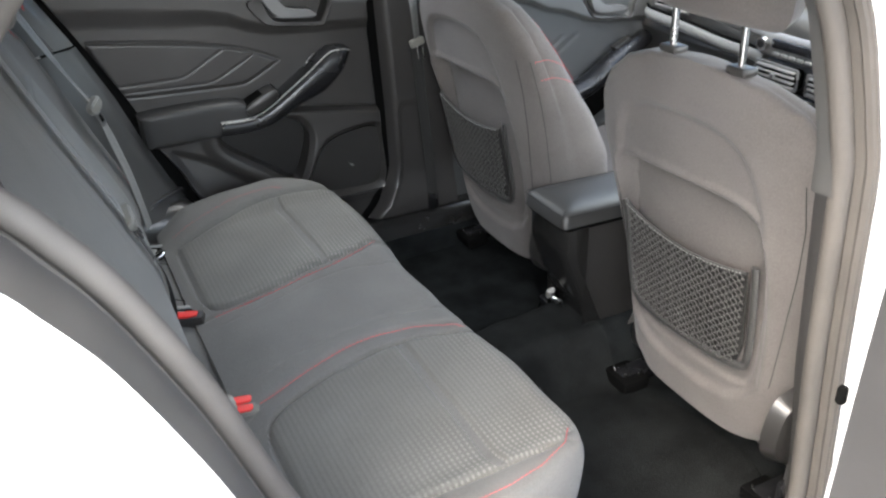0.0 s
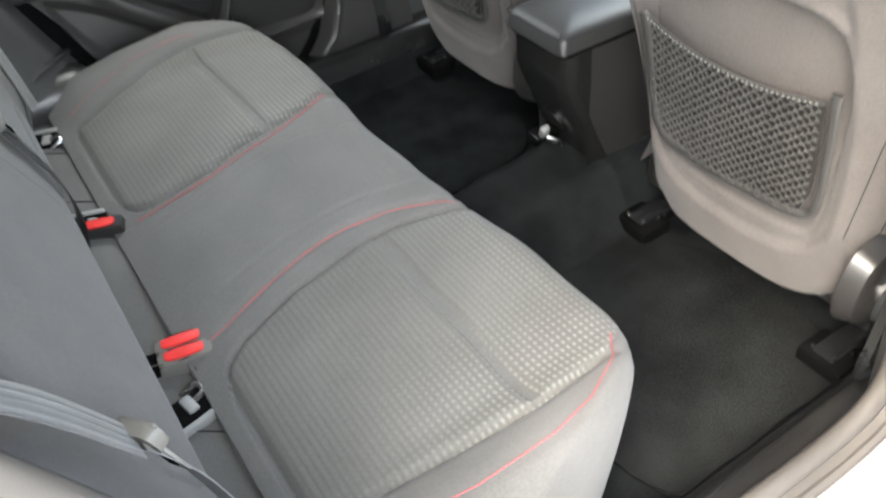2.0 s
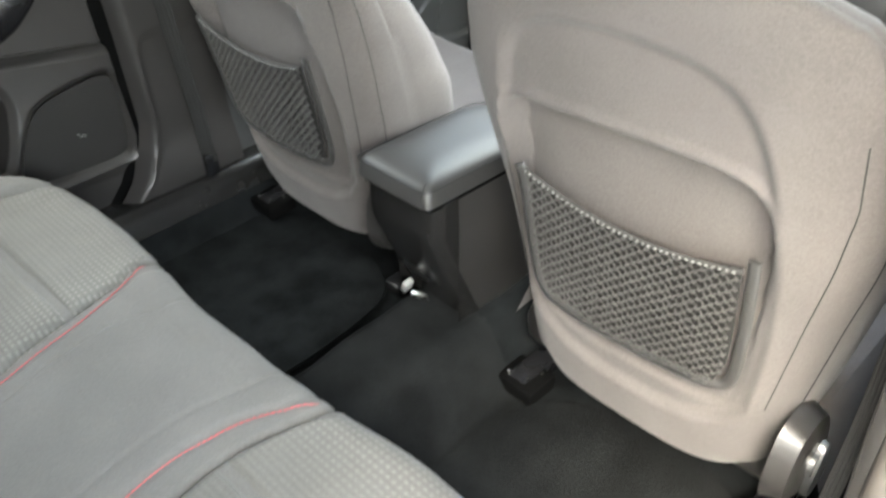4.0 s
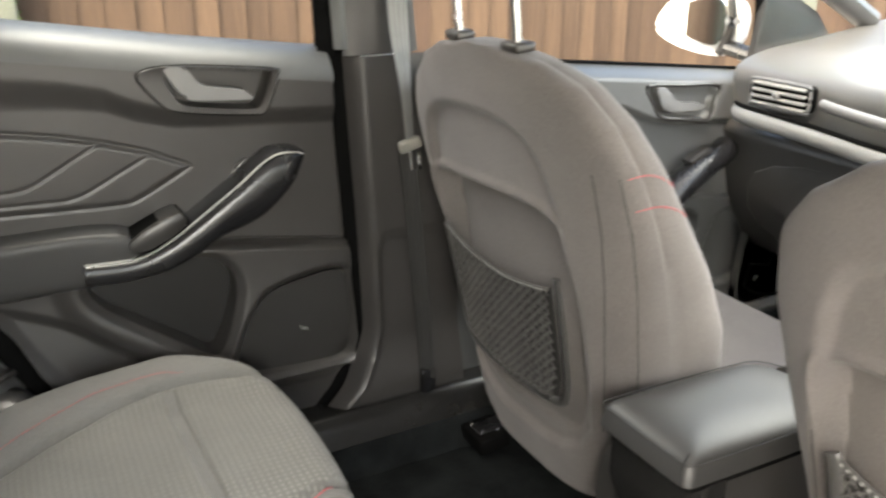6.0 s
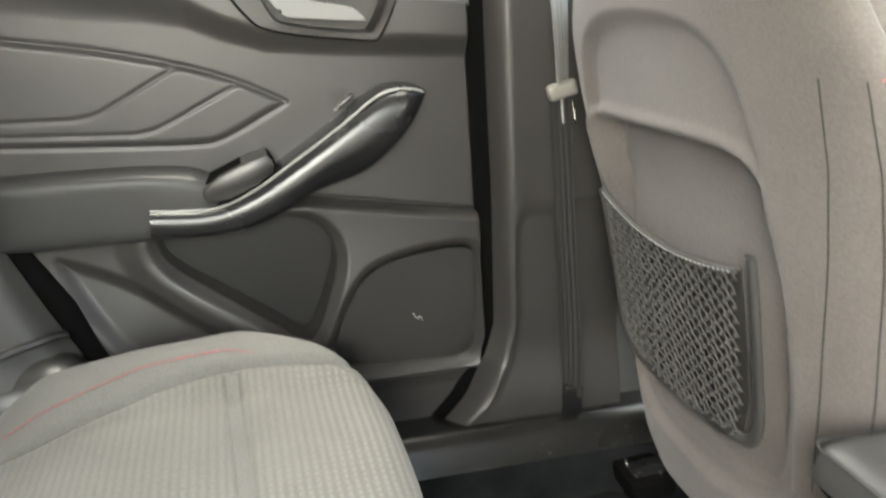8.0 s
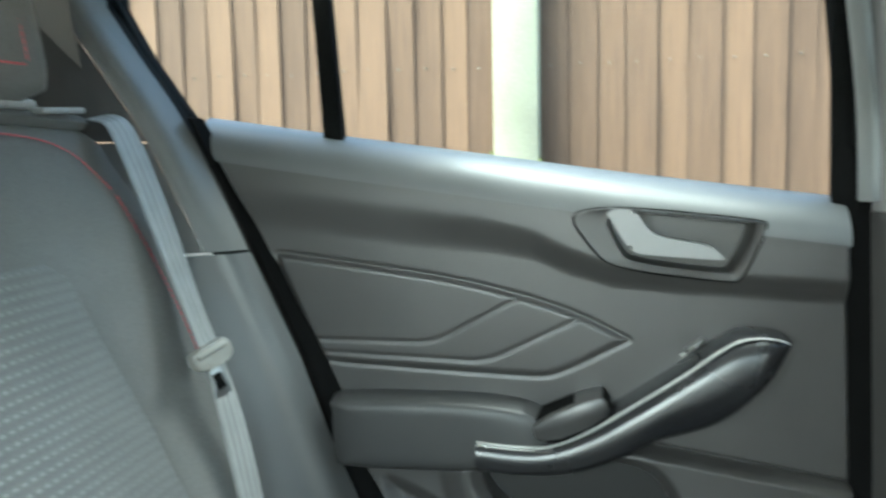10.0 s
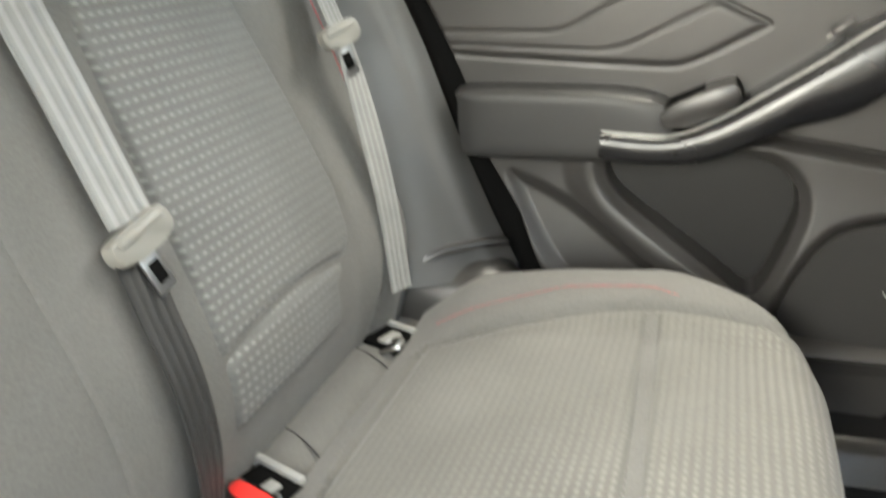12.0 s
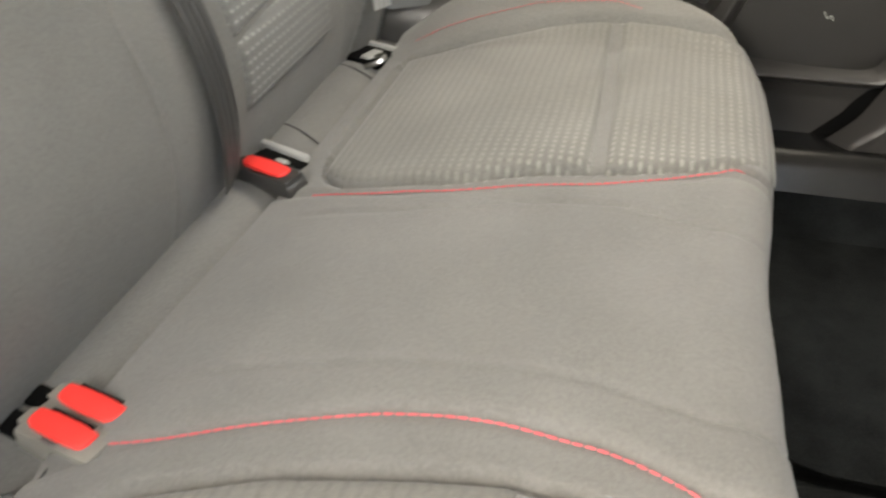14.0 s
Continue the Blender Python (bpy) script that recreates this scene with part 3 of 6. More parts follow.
def left_door():
    door = thing("door_1", "dark moulded plastic rear car door, shut, with window", "car door", kind="structure")
    trim = part("door_trim", door_sheet(-1, 0.10, 0.925, REAR, FRONT, 620, 400), m_softplastic, door)
    def rail(Y, Z):
        return door_relief(Y, Z) + 0.0012

    drop = 0.052 * (1 - np.sin(np.linspace(0, 1, 44) * 1.5708))[:, None]
    left = -0.134 + 0.52 * drop
    Yr = left + (0.640 - left) * np.linspace(0, 1, 160)[None, :]
    Zr = np.interp(Yr, *BELT) - drop
    # top of the trim overlaid in paler plastic to imitate skylight on it
    part("lit_belt_rail", sheet(-0.70 + rail(Yr, Zr), Yr, Zr + 0.0012), m_upper, trim, "top of the door trim, paled for light from the window")
    # cloth-like inserts: pocket lining and speaker cover
    part("pocket_lining", prism(POCKET, lambda a, b, d: (-0.722 + d, a, b), 0.004), m_lining, trim, "matt black pocket lining", smooth=False)
    part("speaker_grille", prism([(0.552 + (a - 0.552) * 0.97, 0.34 + (b - 0.34) * 0.97) for a, b in GRILLE], lambda a, b, d: (-0.689 + d + 0.02 * (0.45 - b), a, b), 0.005, 0.002), m_speaker, trim, "perforated black speaker cover")
    mark = [(-0.6795, 0.553, 0.336), (-0.679, 0.556, 0.331), (-0.679, 0.559, 0.327), (-0.679, 0.562, 0.331), (-0.679, 0.566, 0.325)]
    part("speaker_mark", tube(mark, 0.0008, 5, n=3), m_label, trim, "small worn white mark")
    # soft armrest pad
    out = rounded([(0.043, 0.494), (0.040, 0.552), (0.048, 0.568), (0.16, 0.571), (0.25, 0.568), (0.30, 0.556), (0.318, 0.53), (0.30, 0.488), (0.16, 0.481), (0.06, 0.482)], 5)
    part("armrest_pad", pillow(out, lambda a, b, d: (-0.715 + d, a, b), 0.066, 16, 8.0), m_armpad, door)
    # pull handle: a swept grip
    top = smooth_path([(0.226, 0.527, 0), (0.301, 0.524, 0), (0.348, 0.541, 0), (0.395, 0.570, 0), (0.461, 0.614, 0), (0.500, 0.643, 0), (0.526, 0.656, 0), (0.559, 0.656, 0), (0.577, 0.648, 0)], 6)
    bot = smooth_path([(0.224, 0.488, 0), (0.273, 0.483, 0), (0.340, 0.488, 0), (0.394, 0.508, 0), (0.427, 0.526, 0), (0.481, 0.543, 0), (0.514, 0.562, 0), (0.553, 0.602, 0), (0.574, 0.640, 0)], 6)
    verts, faces, m = [], [], 20
    for i, (a, b) in enumerate(zip(top, bot)):
        c, h = (a + b) / 2, (a - b) / 2
        grow = min(1, (len(top) - 1 - i) / 9 + 0.12)
        for k in range(m):
            w = 2 * math.pi * k / m
            ca, sa = math.cos(w), math.sin(w)
            e = 0.62
            u, v = math.copysign(abs(ca) ** e, ca), math.copysign(abs(sa) ** e, sa)
            out_x = -0.685 + 0.048 * u * (0.45 + 0.55 * grow)
            p = c + h * v
            verts.append((out_x, p.x, p.y))
    n = len(top)
    for i in range(n - 1):
        for k in range(m):
            k2 = (k + 1) % m
            faces.append((i * m + k, i * m + k2, (i + 1) * m + k2, (i + 1) * m + k))
    faces += [tuple(range(m))[::-1], tuple(range((n - 1) * m, n * m))]
    pull = part("pull_handle", (verts, faces), m_gloss, door, "glossy black curved pull handle")
    edge = [(-0.648, p.x, p.y - 0.004) for p in top[:-3]]
    part("handle_edge", tube(edge[::3], lambda s: 0.0032 * (1 - 0.5 * s), 6, flat=0.7), m_greyplastic, pull, "thin bright edge along the grip")
    cup = chaikin([(0.292, 0.550), (0.366, 0.585), (0.379, 0.572), (0.374, 0.554), (0.304, 0.524), (0.290, 0.534)], 1)
    part("grip_cup", prism(cup, lambda p, q, dd: (-0.705 + dd, p, q), 0.058, 0.003), m_plastic, pull, "dark moulded block inside the grip")
    # solid black block that paints in the shade of the recess behind the grip
    shade_out = chaikin([(0.226, 0.514), (0.262, 0.538), (0.370, 0.586), (0.384, 0.562), (0.30, 0.510)], 1)
    part("grip_shade", prism(shade_out, lambda p, q, dd: (-0.705 + dd, p, q), 0.050, 0.002), m_rubber, pull, "black block standing in for shade behind the grip")
    part("switch_key", box((0.010, 0.026, 0.007), (-0.668, 0.474, 0.640), 0.003, turn=Euler((0.62, 0, 0)).to_matrix()), m_plastic, pull)
    part("switch_mark", box((0.002, 0.006, 0.0016), (-0.6615, 0.460, 0.631), 0.0005, turn=Euler((0.62, 0, 0)).to_matrix()), m_label, pull)
    # release handle in its bezel
    outer, inner = chaikin(BEZEL, 3), chaikin(OPEN, 3)
    rings = [(-0.690, outer, 1.01), (-0.6805, outer, 1.0), (-0.679, outer, 0.985), (-0.682, inner, 1.03), (-0.686, inner, 1.0), (-0.722, inner, 0.96)]
    v = [(x, 0.445 + (a - 0.445) * k, 0.757 + (b - 0.757) * k) for x, ring, k in rings for a, b in ring]
    n = len(outer)
    f = [(r * n + i, r * n + (i + 1) % n, (r + 1) * n + (i + 1) % n, (r + 1) * n + i) for r in range(len(rings) - 1) for i in range(n)]
    f.append(tuple(range(5 * n, 6 * n)))
    bezel = part("release_bezel", (v, f), m_softplastic, door)
    part("bezel_edge", tube([(-0.6825, 0.445 + (a - 0.445) * 1.012, 0.757 + (b - 0.757) * 1.02) for a, b in outer[::2]], 0.0014, 6, True, n=2), m_rubber, bezel)
    lever = chaikin([(0.372, 0.795), (0.374, 0.7965), (0.405, 0.793), (0.409, 0.791), (0.420, 0.774), (0.430, 0.764), (0.446, 0.760), (0.488, 0.753), (0.494, 0.750), (0.508, 0.737), (0.507, 0.735), (0.420, 0.742), (0.408, 0.744), (0.398, 0.752)], 2)
    part("release_lever", prism(lever, lambda a, b, d: (-0.700 + d + 0.006 * math.sin((a - 0.37) * 22), a, b), 0.018, 0.004), m_satin, door, "satin silver door release lever")
    # window: frame, fixed divider, panes
    part("divider_strip", prism([(0.026, 0.880), (0.052, 0.876), (0.022, 1.13), (-0.002, 1.13)], lambda a, b, d: (-0.742 + d - 0.20 * max(0, b - 0.9), a, b), 0.016, 0.002), m_rubber, door, "matt black upright window divider", smooth=False)
    part("window_pane", grid(2, 6, lambda u, v: (-0.740 + 0.076 * v, -0.25 + 0.89 * u, 0.80 + 0.30 * v)), m_glass, door).visible_shadow = False
    fr = [(-0.728, 0.640, 0.80), (-0.715, 0.632, 0.95), (-0.690, 0.615, 1.05), (-0.665, 0.55, 1.10), (-0.652, 0.30, 1.125), (-0.655, 0.0, 1.115), (-0.675, -0.18, 1.10), (-0.71, -0.26, 1.09), (-0.722, -0.245, 1.06), (-0.726, -0.21, 0.995), (-0.726, -0.155, 0.915)]
    part("window_frame", tube(fr, lambda q: 0.013 - 0.005 * q, 8, flat=0.8), m_rubber, door)
    # seal between the door and the body
    part("front_seal", grid(5, 40, lambda u, v: (-0.712 + 0.004 * math.sin(3.14 * u), float(np.interp(0.14 + 0.72 * v, *FRONT)) - 0.02 + 0.075 * u, 0.14 + 0.72 * v)), m_rubber, door)
    part("rear_seal", grid(6, 60, lambda u, v: (-0.705 + 0.018 * math.sin(3.14 * u), float(np.interp(0.16 + 0.752 * v, *REAR)) + 0.014 - float(np.interp(0.16 + 0.752 * v, [0.45, 0.70, 0.92], [0.072, 0.040, 0.020])) * (1 - u), 0.16 + 0.752 * v)), m_rubber, door)
    part("seal_backing", grid(3, 30, lambda u, v: (-0.738, float(np.interp(0.16 + 0.74 * v, *REAR)) - 0.09 + 0.16 * u, 0.16 + 0.74 * v)), m_rubber, door)
    # plain black sheet added to close the gap behind the door's foot
    part("gap_filler", grid(2, 2, lambda u, v: (-0.742, 0.05 + 0.72 * u, 0.06 + 0.26 * v)), m_rubber, door)
    part("door_shell", box((0.05, 1.1, 0.70), (-0.79, 0.25, 0.40), 0.02), m_white, door, "white painted outer door skin")
    return door


left_door()


def pillar_strip(f, nu=14, nv=30):
    return grid(nu, nv, f)


def b_pillar(s):
    """Centre pillar: lower and upper plastic covers with a joint between them."""
    p = thing("trim_centre_pillar", "dark plastic centre pillar cover between the doors", "pillar trim", kind="structure")

    def lower(u, v):
        z = 0.153 + 0.634 * v
        y0, y1 = float(np.interp(z, FRONT[0], FRONT[1])) + 0.016, 0.87
        near = min(1.0, u / 0.16)
        y = y0 + (y1 - y0) * u
        foot = 1 - float(step(np.array(z), 0.166, 0.30))
        arch = 0.007 * float(step(np.array((y - y0) / 0.05 - 0.45 * max(0.0, z - 0.44) / 0.05 * (z < 0.52) - 3.0 * (z >= 0.52)), 0.55, 0.8))
        return (s * (0.716 - 0.036 * math.sin(near * 1.5708) + arch * (z < 0.47) - 0.024 * foot ** 1.6), y, z)

    def upper(u, v):
        z = 0.788 + 0.365 * v
        y0, y1 = 0.664 - 0.05 * v * v, 0.800 - 0.04 * v
        y = y0 + (y1 - y0) * u
        return (s * (0.700 - 0.014 * math.sin(math.pi * u) ** 0.6 * (0 < u < 1) - 0.055 * v * v), y, z)

    part("lower_cover", pillar_strip(lower, 40, 60), m_softplastic, p)
    part("upper_cover", pillar_strip(upper, 16, 20), m_softplastic, p)
    part("edge_strip", tube([(s * 0.700, 0.661, 0.80), (s * 0.692, 0.652, 0.92), (s * 0.657, 0.615, 1.12)], 0.013, 8, flat=0.7), m_pillar, p, "pale grey weather strip")
    part("window_rubber", grid(4, 20, lambda u, v: (s * (0.735 - 0.03 * u - 0.05 * v * v), 0.632 + 0.020 * u - 0.05 * v * v, 0.79 + 0.36 * v)), m_rubber, p, "black rubber window seal")
    part("outer_post", box((0.06, 0.10, 1.0), (s * 0.75, 0.735, 0.62), 0.01), m_white, p, "white painted door post")
    return p


b_pillar(-1)


def c_trim():
    """Plastic cover between the rear backrest and the far door."""
    t = thing("trim_rear_pillar", "grey plastic pillar cover beside the rear seat", "pillar trim", kind="structure")

    def outer_y(z):
        return float(np.interp(z, [0.335, 0.40, 0.50, 0.62, 0.75], [0.118, 0.087, 0.045, 0.003, -0.054]))

    def low(u, v):
        z = 0.335 + 0.412 * v
        y1 = outer_y(z) if z < 0.93 else -0.18
        y0 = y1 - 0.115
        y = y0 + (y1 - y0) * u
        x = -0.588 - 0.080 * u ** 1.5 + 0.010 * math.exp(-((u - 0.86) / 0.09) ** 2)
        lip = 0.010 * float(step(np.array(u), 0.80, 0.95)) * (1 - v)
        return (x - lip + 0.02 * (1 - v) ** 3 * (1 - u), y, z)

    def high(u, v):
        z = 0.7495 + 0.40 * v
        ye = float(np.interp(z, [0.751, 0.868, 0.93, 1.0, 1.06, 1.15], [-0.056, -0.122, -0.160, -0.209, -0.248, -0.23]))
        y = ye - 0.14 * (1 - u)
        x = -0.588 - (0.080 + 0.030 * min(1, v * 3)) * u ** 1.5 - 0.006 * v * u
        ridge = 0.012 * math.exp(-((u - 0.86) / 0.10) ** 2) * min(1, v * 4)
        return (x + ridge, y, z)

    part("lower_cover", grid(16, 26, low), m_ctrim, t)
    part("upper_cover", grid(14, 26, lambda u, v: high(0.70 + 0.30 * u, v)), m_pillar, t, "pale grey rounded pillar cover")
    part("inner_cover", grid(12, 10, lambda u, v: high(0.697 * u, 0.33 * v)), m_ctrim, t)
    part("inner_cover", grid(12, 18, lambda u, v: high(0.697 * u, 0.335 + 0.665 * v)), m_plastic, t, "dark plastic cover beside the rear shelf")

    def flange(u, v):
        a = Vector(high(1, 0.25 + 0.75 * v))
        ye = float(np.interp(a.z, [0.85, 0.915, 0.995, 1.06, 1.15], [-0.110, -0.150, -0.205, -0.240, -0.235]))
        return a.lerp(Vector((-0.745, ye, a.z)), u)

    part("window_rubber", grid(5, 24, flange), m_rubber, t, "black rubber window seal")
    part("foot_cover", tube([(-0.660, 0.105, 0.372), (-0.635, 0.085, 0.378), (-0.60, 0.03, 0.372), (-0.58, -0.01, 0.345)], 0.007, 8, flat=0.8), m_plastic, t, "rounded dark lip at the cover's foot")
    part("wheel_box", box((0.12, 0.25, 0.24), (-0.645, 0.01, 0.235), 0.055, 5), m_plastic, t)
    return t


c_trim()

# ---- near side: open door aperture, pillars, body ----
APER = [(0.62, 0.165), (0.735, 0.20), (0.733, 0.34), (0.717, 0.486), (0.705, 0.618), (0.692, 0.766), (0.677, 0.845), (0.630, 1.00), (0.53, 1.105), (0.36, 1.155), (0.12, 1.165), (-0.06, 1.145), (-0.155, 1.085), (-0.197, 0.99), (-0.170, 0.944), (-0.125, 0.875), (-0.073, 0.757), (-0.018, 0.596), (0.05, 0.46), (0.16, 0.33), (0.28, 0.205), (0.40, 0.178)]


def aperture():
    body = thing("door_aperture", "white painted car body round the open rear doorway", "car body", kind="structure")
    C = [(p.x, p.y) for p in smooth_path([(a, b, 0) for a, b in APER], 5, True)]
    n = len(C)
    cx, cy = 0.27, 0.66
    nor = []
    for i in range(n):
        a, b = C[i - 1], C[(i + 1) % n]
        t = Vector((b[0] - a[0], b[1] - a[1])).normalized()
        nn = Vector((t.y, -t.x))
        if nn.dot(Vector((C[i][0] - cx, C[i][1] - cy))) < 0:
            nn = -nn
        nor.append(nn)
    lean = lambda z: -0.09 * max(0, z - 0.80) ** 1.2
    rings = [(0.690, 0.030), (0.705, 0.022), (0.745, 0.030), (0.760, 0.055), (0.800, 0.072), (0.835, 0.085), (0.850, 0.12), (0.862, 0.30), (0.850, 0.75)]
    verts = []
    for x, off in rings:
        for (a, b), nn in zip(C, nor):
            y, z = a + nn.x * off, b + nn.y * off
            verts.append((x + lean(z) * 1.4, y, max(-0.12, min(z, 1.27))))
    faces = [(r * n + i, r * n + (i + 1) % n, (r + 1) * n + (i + 1) % n, (r + 1) * n + i) for r in range(len(rings) - 1) for i in range(n)]
    part("body_side", (verts, faces), m_white, body)
    flange = [(0.692, 0.026, 0.0), (0.706, 0.014, 0.02), (0.725, 0.015, 0.045), (0.738, 0.020, 0.066)]
    wide = lambda a: 1 - float(step(np.array(a), 0.10, 0.30))
    fv = [(x + grow * wide(a) + lean(b + nn.y * off) * 1.4, a + nn.x * off, max(-0.12, min(b + nn.y * off, 1.26))) for x, off, grow in flange for (a, b), nn in zip(C, nor)]
    ff = [(r * n + i, r * n + (i + 1) % n, (r + 1) * n + (i + 1) % n, (r + 1) * n + i) for r in range(3) for i in range(n)]
    part("seal_flange", (fv, ff), m_seal, body, "grey-brown rubber door seal")
    lip = [(0.700 + lean(b) * 1.4, a + nn.x * 0.006, b + nn.y * 0.006) for (a, b), nn in zip(C, nor)]
    part("door_seal", tube(lip[::2], 0.014, 10, True, flat=1.0, n=2, up=(1, 0, 0)), m_seal, body, "grey-brown rubber door seal")
    lip = [(0.728 + lean(b) * 1.4, a + nn.x * 0.022, b + nn.y * 0.022) for (a, b), nn in zip(C, nor)]
    part("seal_lip", tube(lip[::2], 0.009, 8, True, n=2, up=(1, 0, 0)), m_seal, body, "grey-brown rubber door seal")
    return body


aperture()


def near_pillars():
    p = thing("trim_near_pillar", "dark plastic pillar cover by the open doorway", "pillar trim", kind="structure")

    def cover(z0, z1, proud):
        def f(u, v):
            z = z0 + (z1 - z0) * v
            y0 = float(np.interp(z, [0.17, 0.338, 0.473, 0.608, 0.759, 0.83, 0.985, 1.12], [0.756, 0.736, 0.712, 0.697, 0.681, 0.676, 0.635, 0.54]))
            fold = min(1.0, u / 0.22)
            x = 0.702 - (0.030 + proud) * math.sin(fold * 1.57) - 0.10 * max(0, z - 0.80) ** 1.2
            return (x, y0 + 0.008 * (1 - fold) - proud + 0.17 * max(0.0, u - 0.14), z)

        return grid(20, 22, f)

    part("cover", cover(0.17, 0.762, 0.0), m_plastic, p)
    part("upper_cover", cover(0.757, 1.12, 0.004), m_ctrim, p, "grey upper pillar cover")

    def g(u, v):
        z = 0.20 + 0.93 * v
        y1 = float(np.interp(z, [0.20, 0.33, 0.46, 0.596, 0.757, 0.875, 0.99, 1.13], [0.27, 0.15, 0.04, -0.02, -0.074, -0.12, -0.196, -0.15]))
        return (0.690 - 0.10 * (1 - u) - 0.05 * max(0, v - 0.7), y1 - 0.16 * (1 - u), z)

    part("rear_cover", grid(10, 24, g), m_softplastic, p)
    return p


near_pillars()


def open_door():
    d = thing("door_2", "white rear car door standing open, dark trim inside", "car door", kind="structure", at=(0.842, 0.578, 0))
    d.rotation_euler = (0, 0, radians(-74))
    part("outer_skin", box((0.05, 0.98, 0.86), (-0.045, 0.49, 0.40), 0.015), m_white, d)

    def f(u, v):
        z = 0.02 + 0.84 * v
        return (0.004 + 0.03 * abs(math.sin(3.14 * v)) ** 0.4 - 0.02 * math.cos(u * 3), 0.02 + 0.92 * u, z)

    part("inner_trim", grid(20, 20, f), m_plastic, d)
    part("latch", box((0.012, 0.012, 0.024), (-0.016, -0.002, 0.585), 0.004, 2), m_rubber, d, "small black door check")
    return d


open_door()

# ---- rear bench ----
IN_L = ([0.00, 0.06, 0.15, 0.237, 0.32, 0.405, 0.455, 0.50], [-0.160, -0.158, -0.149, -0.167, -0.186, -0.210, -0.243, -0.28])
IN_R = ([0.00, 0.055, 0.10, 0.16, 0.225, 0.30, 0.35, 0.405, 0.45, 0.50], [0.2070, 0.1770, 0.1610, 0.1430, 0.1270, 0.1230, 0.1270, 0.1490, 0.1790, 0.2170])
PAD_IN_L = ([0.040, 0.046, 0.049, 0.056, 0.066, 0.080, 0.10, 0.14, 0.19, 0.233, 0.318, 0.40, 0.455], [-0.26, -0.240, -0.218, -0.197, -0.183, -0.174, -0.170, -0.170, -0.174, -0.186, -0.207, -0.225, -0.262])
PAD_IN_R = ([0.040, 0.046, 0.050, 0.058, 0.070, 0.090, 0.177, 0.306, 0.406, 0.454], [0.29, 0.270, 0.250, 0.231, 0.218, 0.206, 0.182, 0.163, 0.179, 0.210])
PAD_OUT = ([0.04, 0.05, 0.13, 0.22, 0.32, 0.41, 0.435, 0.46], [0.47, 0.497, 0.518, 0.535, 0.545, 0.535, 0.520, 0.49])
EDGE_STITCH = ([0.05, 0.20, 0.30, 0.36, 0.42, 0.452], [0.560, 0.590, 0.592, 0.578, 0.545, 0.505])

CREASE_L = ([0.0, 0.07, 0.154, 0.2, 0.247, 0.30, 0.341, 0.39, 0.43, 0.46], [-0.119, -0.113, -0.114, -0.124, -0.138, -0.145, -0.144, -0.135, -0.121, -0.108])
CREASE_R = ([0.05, 0.15, 0.25, 0.345, 0.40, 0.46], [0.113, 0.093, 0.080, 0.080, 0.095, 0.120])


def bench_front(X):
    a = np.abs(X)
    return 0.462 + (0.018 + 0.008 * (X > 0)) * step(a, 0.06, 0.34) - 0.30 * np.clip((a - 0.44) / 0.22, 0, 2) ** 3


BENCH_Z = (np.linspace(0, 0.50, 26), 0.283 + 0.049 * (1 - (1 - np.clip(np.linspace(0, 0.50, 26) / 0.36, 0, 1)) ** 2.2))


def bench_top(X, Y):
    a = np.abs(X)
    z = np.interp(Y, *BENCH_Z) + 0.012 * step(X, -0.15, 0.10)
    z = z + (0.030 + 0.010 * (X < 0)) * step(a, 0.49, 0.585) * step(Y, -0.02, 0.10)
    z = z - 0.10 * np.clip((a - 0.60) / 0.07, 0, 1.2) ** 2
    mid_l, mid_r = np.interp(Y, *IN_L), np.interp(Y, *IN_R)
    z = z + 0.003 * step(X, mid_l - 0.012, mid_l + 0.02) * (1 - step(X, mid_r - 0.02, mid_r + 0.012)) * step(Y, 0.0, 0.1)
    seam = np.minimum(np.abs(X - mid_l), np.abs(X - mid_r))
    z = z - 0.0035 * (1 - step(seam, 0.0, 0.010))
    for crease in (CREASE_L, CREASE_R):
        c = np.interp(Y, *crease)
        z = z - 0.0022 * (1 - step(np.abs(X - c), 0.0, 0.005)) * step(Y, 0.04, 0.10)
    a_l, a_r, a_o = np.interp(Y, *PAD_IN_L), np.interp(Y, *PAD_IN_R), np.interp(Y, *PAD_OUT)
    rim = np.minimum(np.minimum(np.abs(X - a_l), np.abs(X - a_r)), np.abs(np.abs(X) - a_o))
    rim = np.where((Y > 0.045) & (Y < 0.455), rim, 1.0)
    over = ((X < a_l) & (X > -a_o)) | ((X > a_r) & (X < a_o))
    rim = np.minimum(rim, np.where(over, np.abs(Y - 0.047), 1.0))
    z = z - 0.008 * (1 - step(rim, 0.001, 0.008)) * (1 - step(Y, 0.42, 0.452))
    dip = -0.005 * np.exp(-(((X - 0.026) / 0.035) ** 2 + ((Y - 0.385) / 0.045) ** 2))
    return z - dip + 0.0015 * np.sin(X * 37 + 3 * np.sin(Y * 19)) * step(Y, 0.1, 0.3)


def bench_point(x, y):
    return (x, y, float(bench_top(np.array(x), np.array(y))))


def bench_surface(X, Y):
    """Height of the cushion, with its rolled front edge."""
    yf = bench_front(X) - 0.055
    q = np.clip((Y - yf) / 0.055, 0, 0.995)
    return bench_top(X, np.minimum(Y, yf)) - 0.05 * (1 - np.sqrt(1 - q * q)) + 0.008 * q * (1 - q * q), q


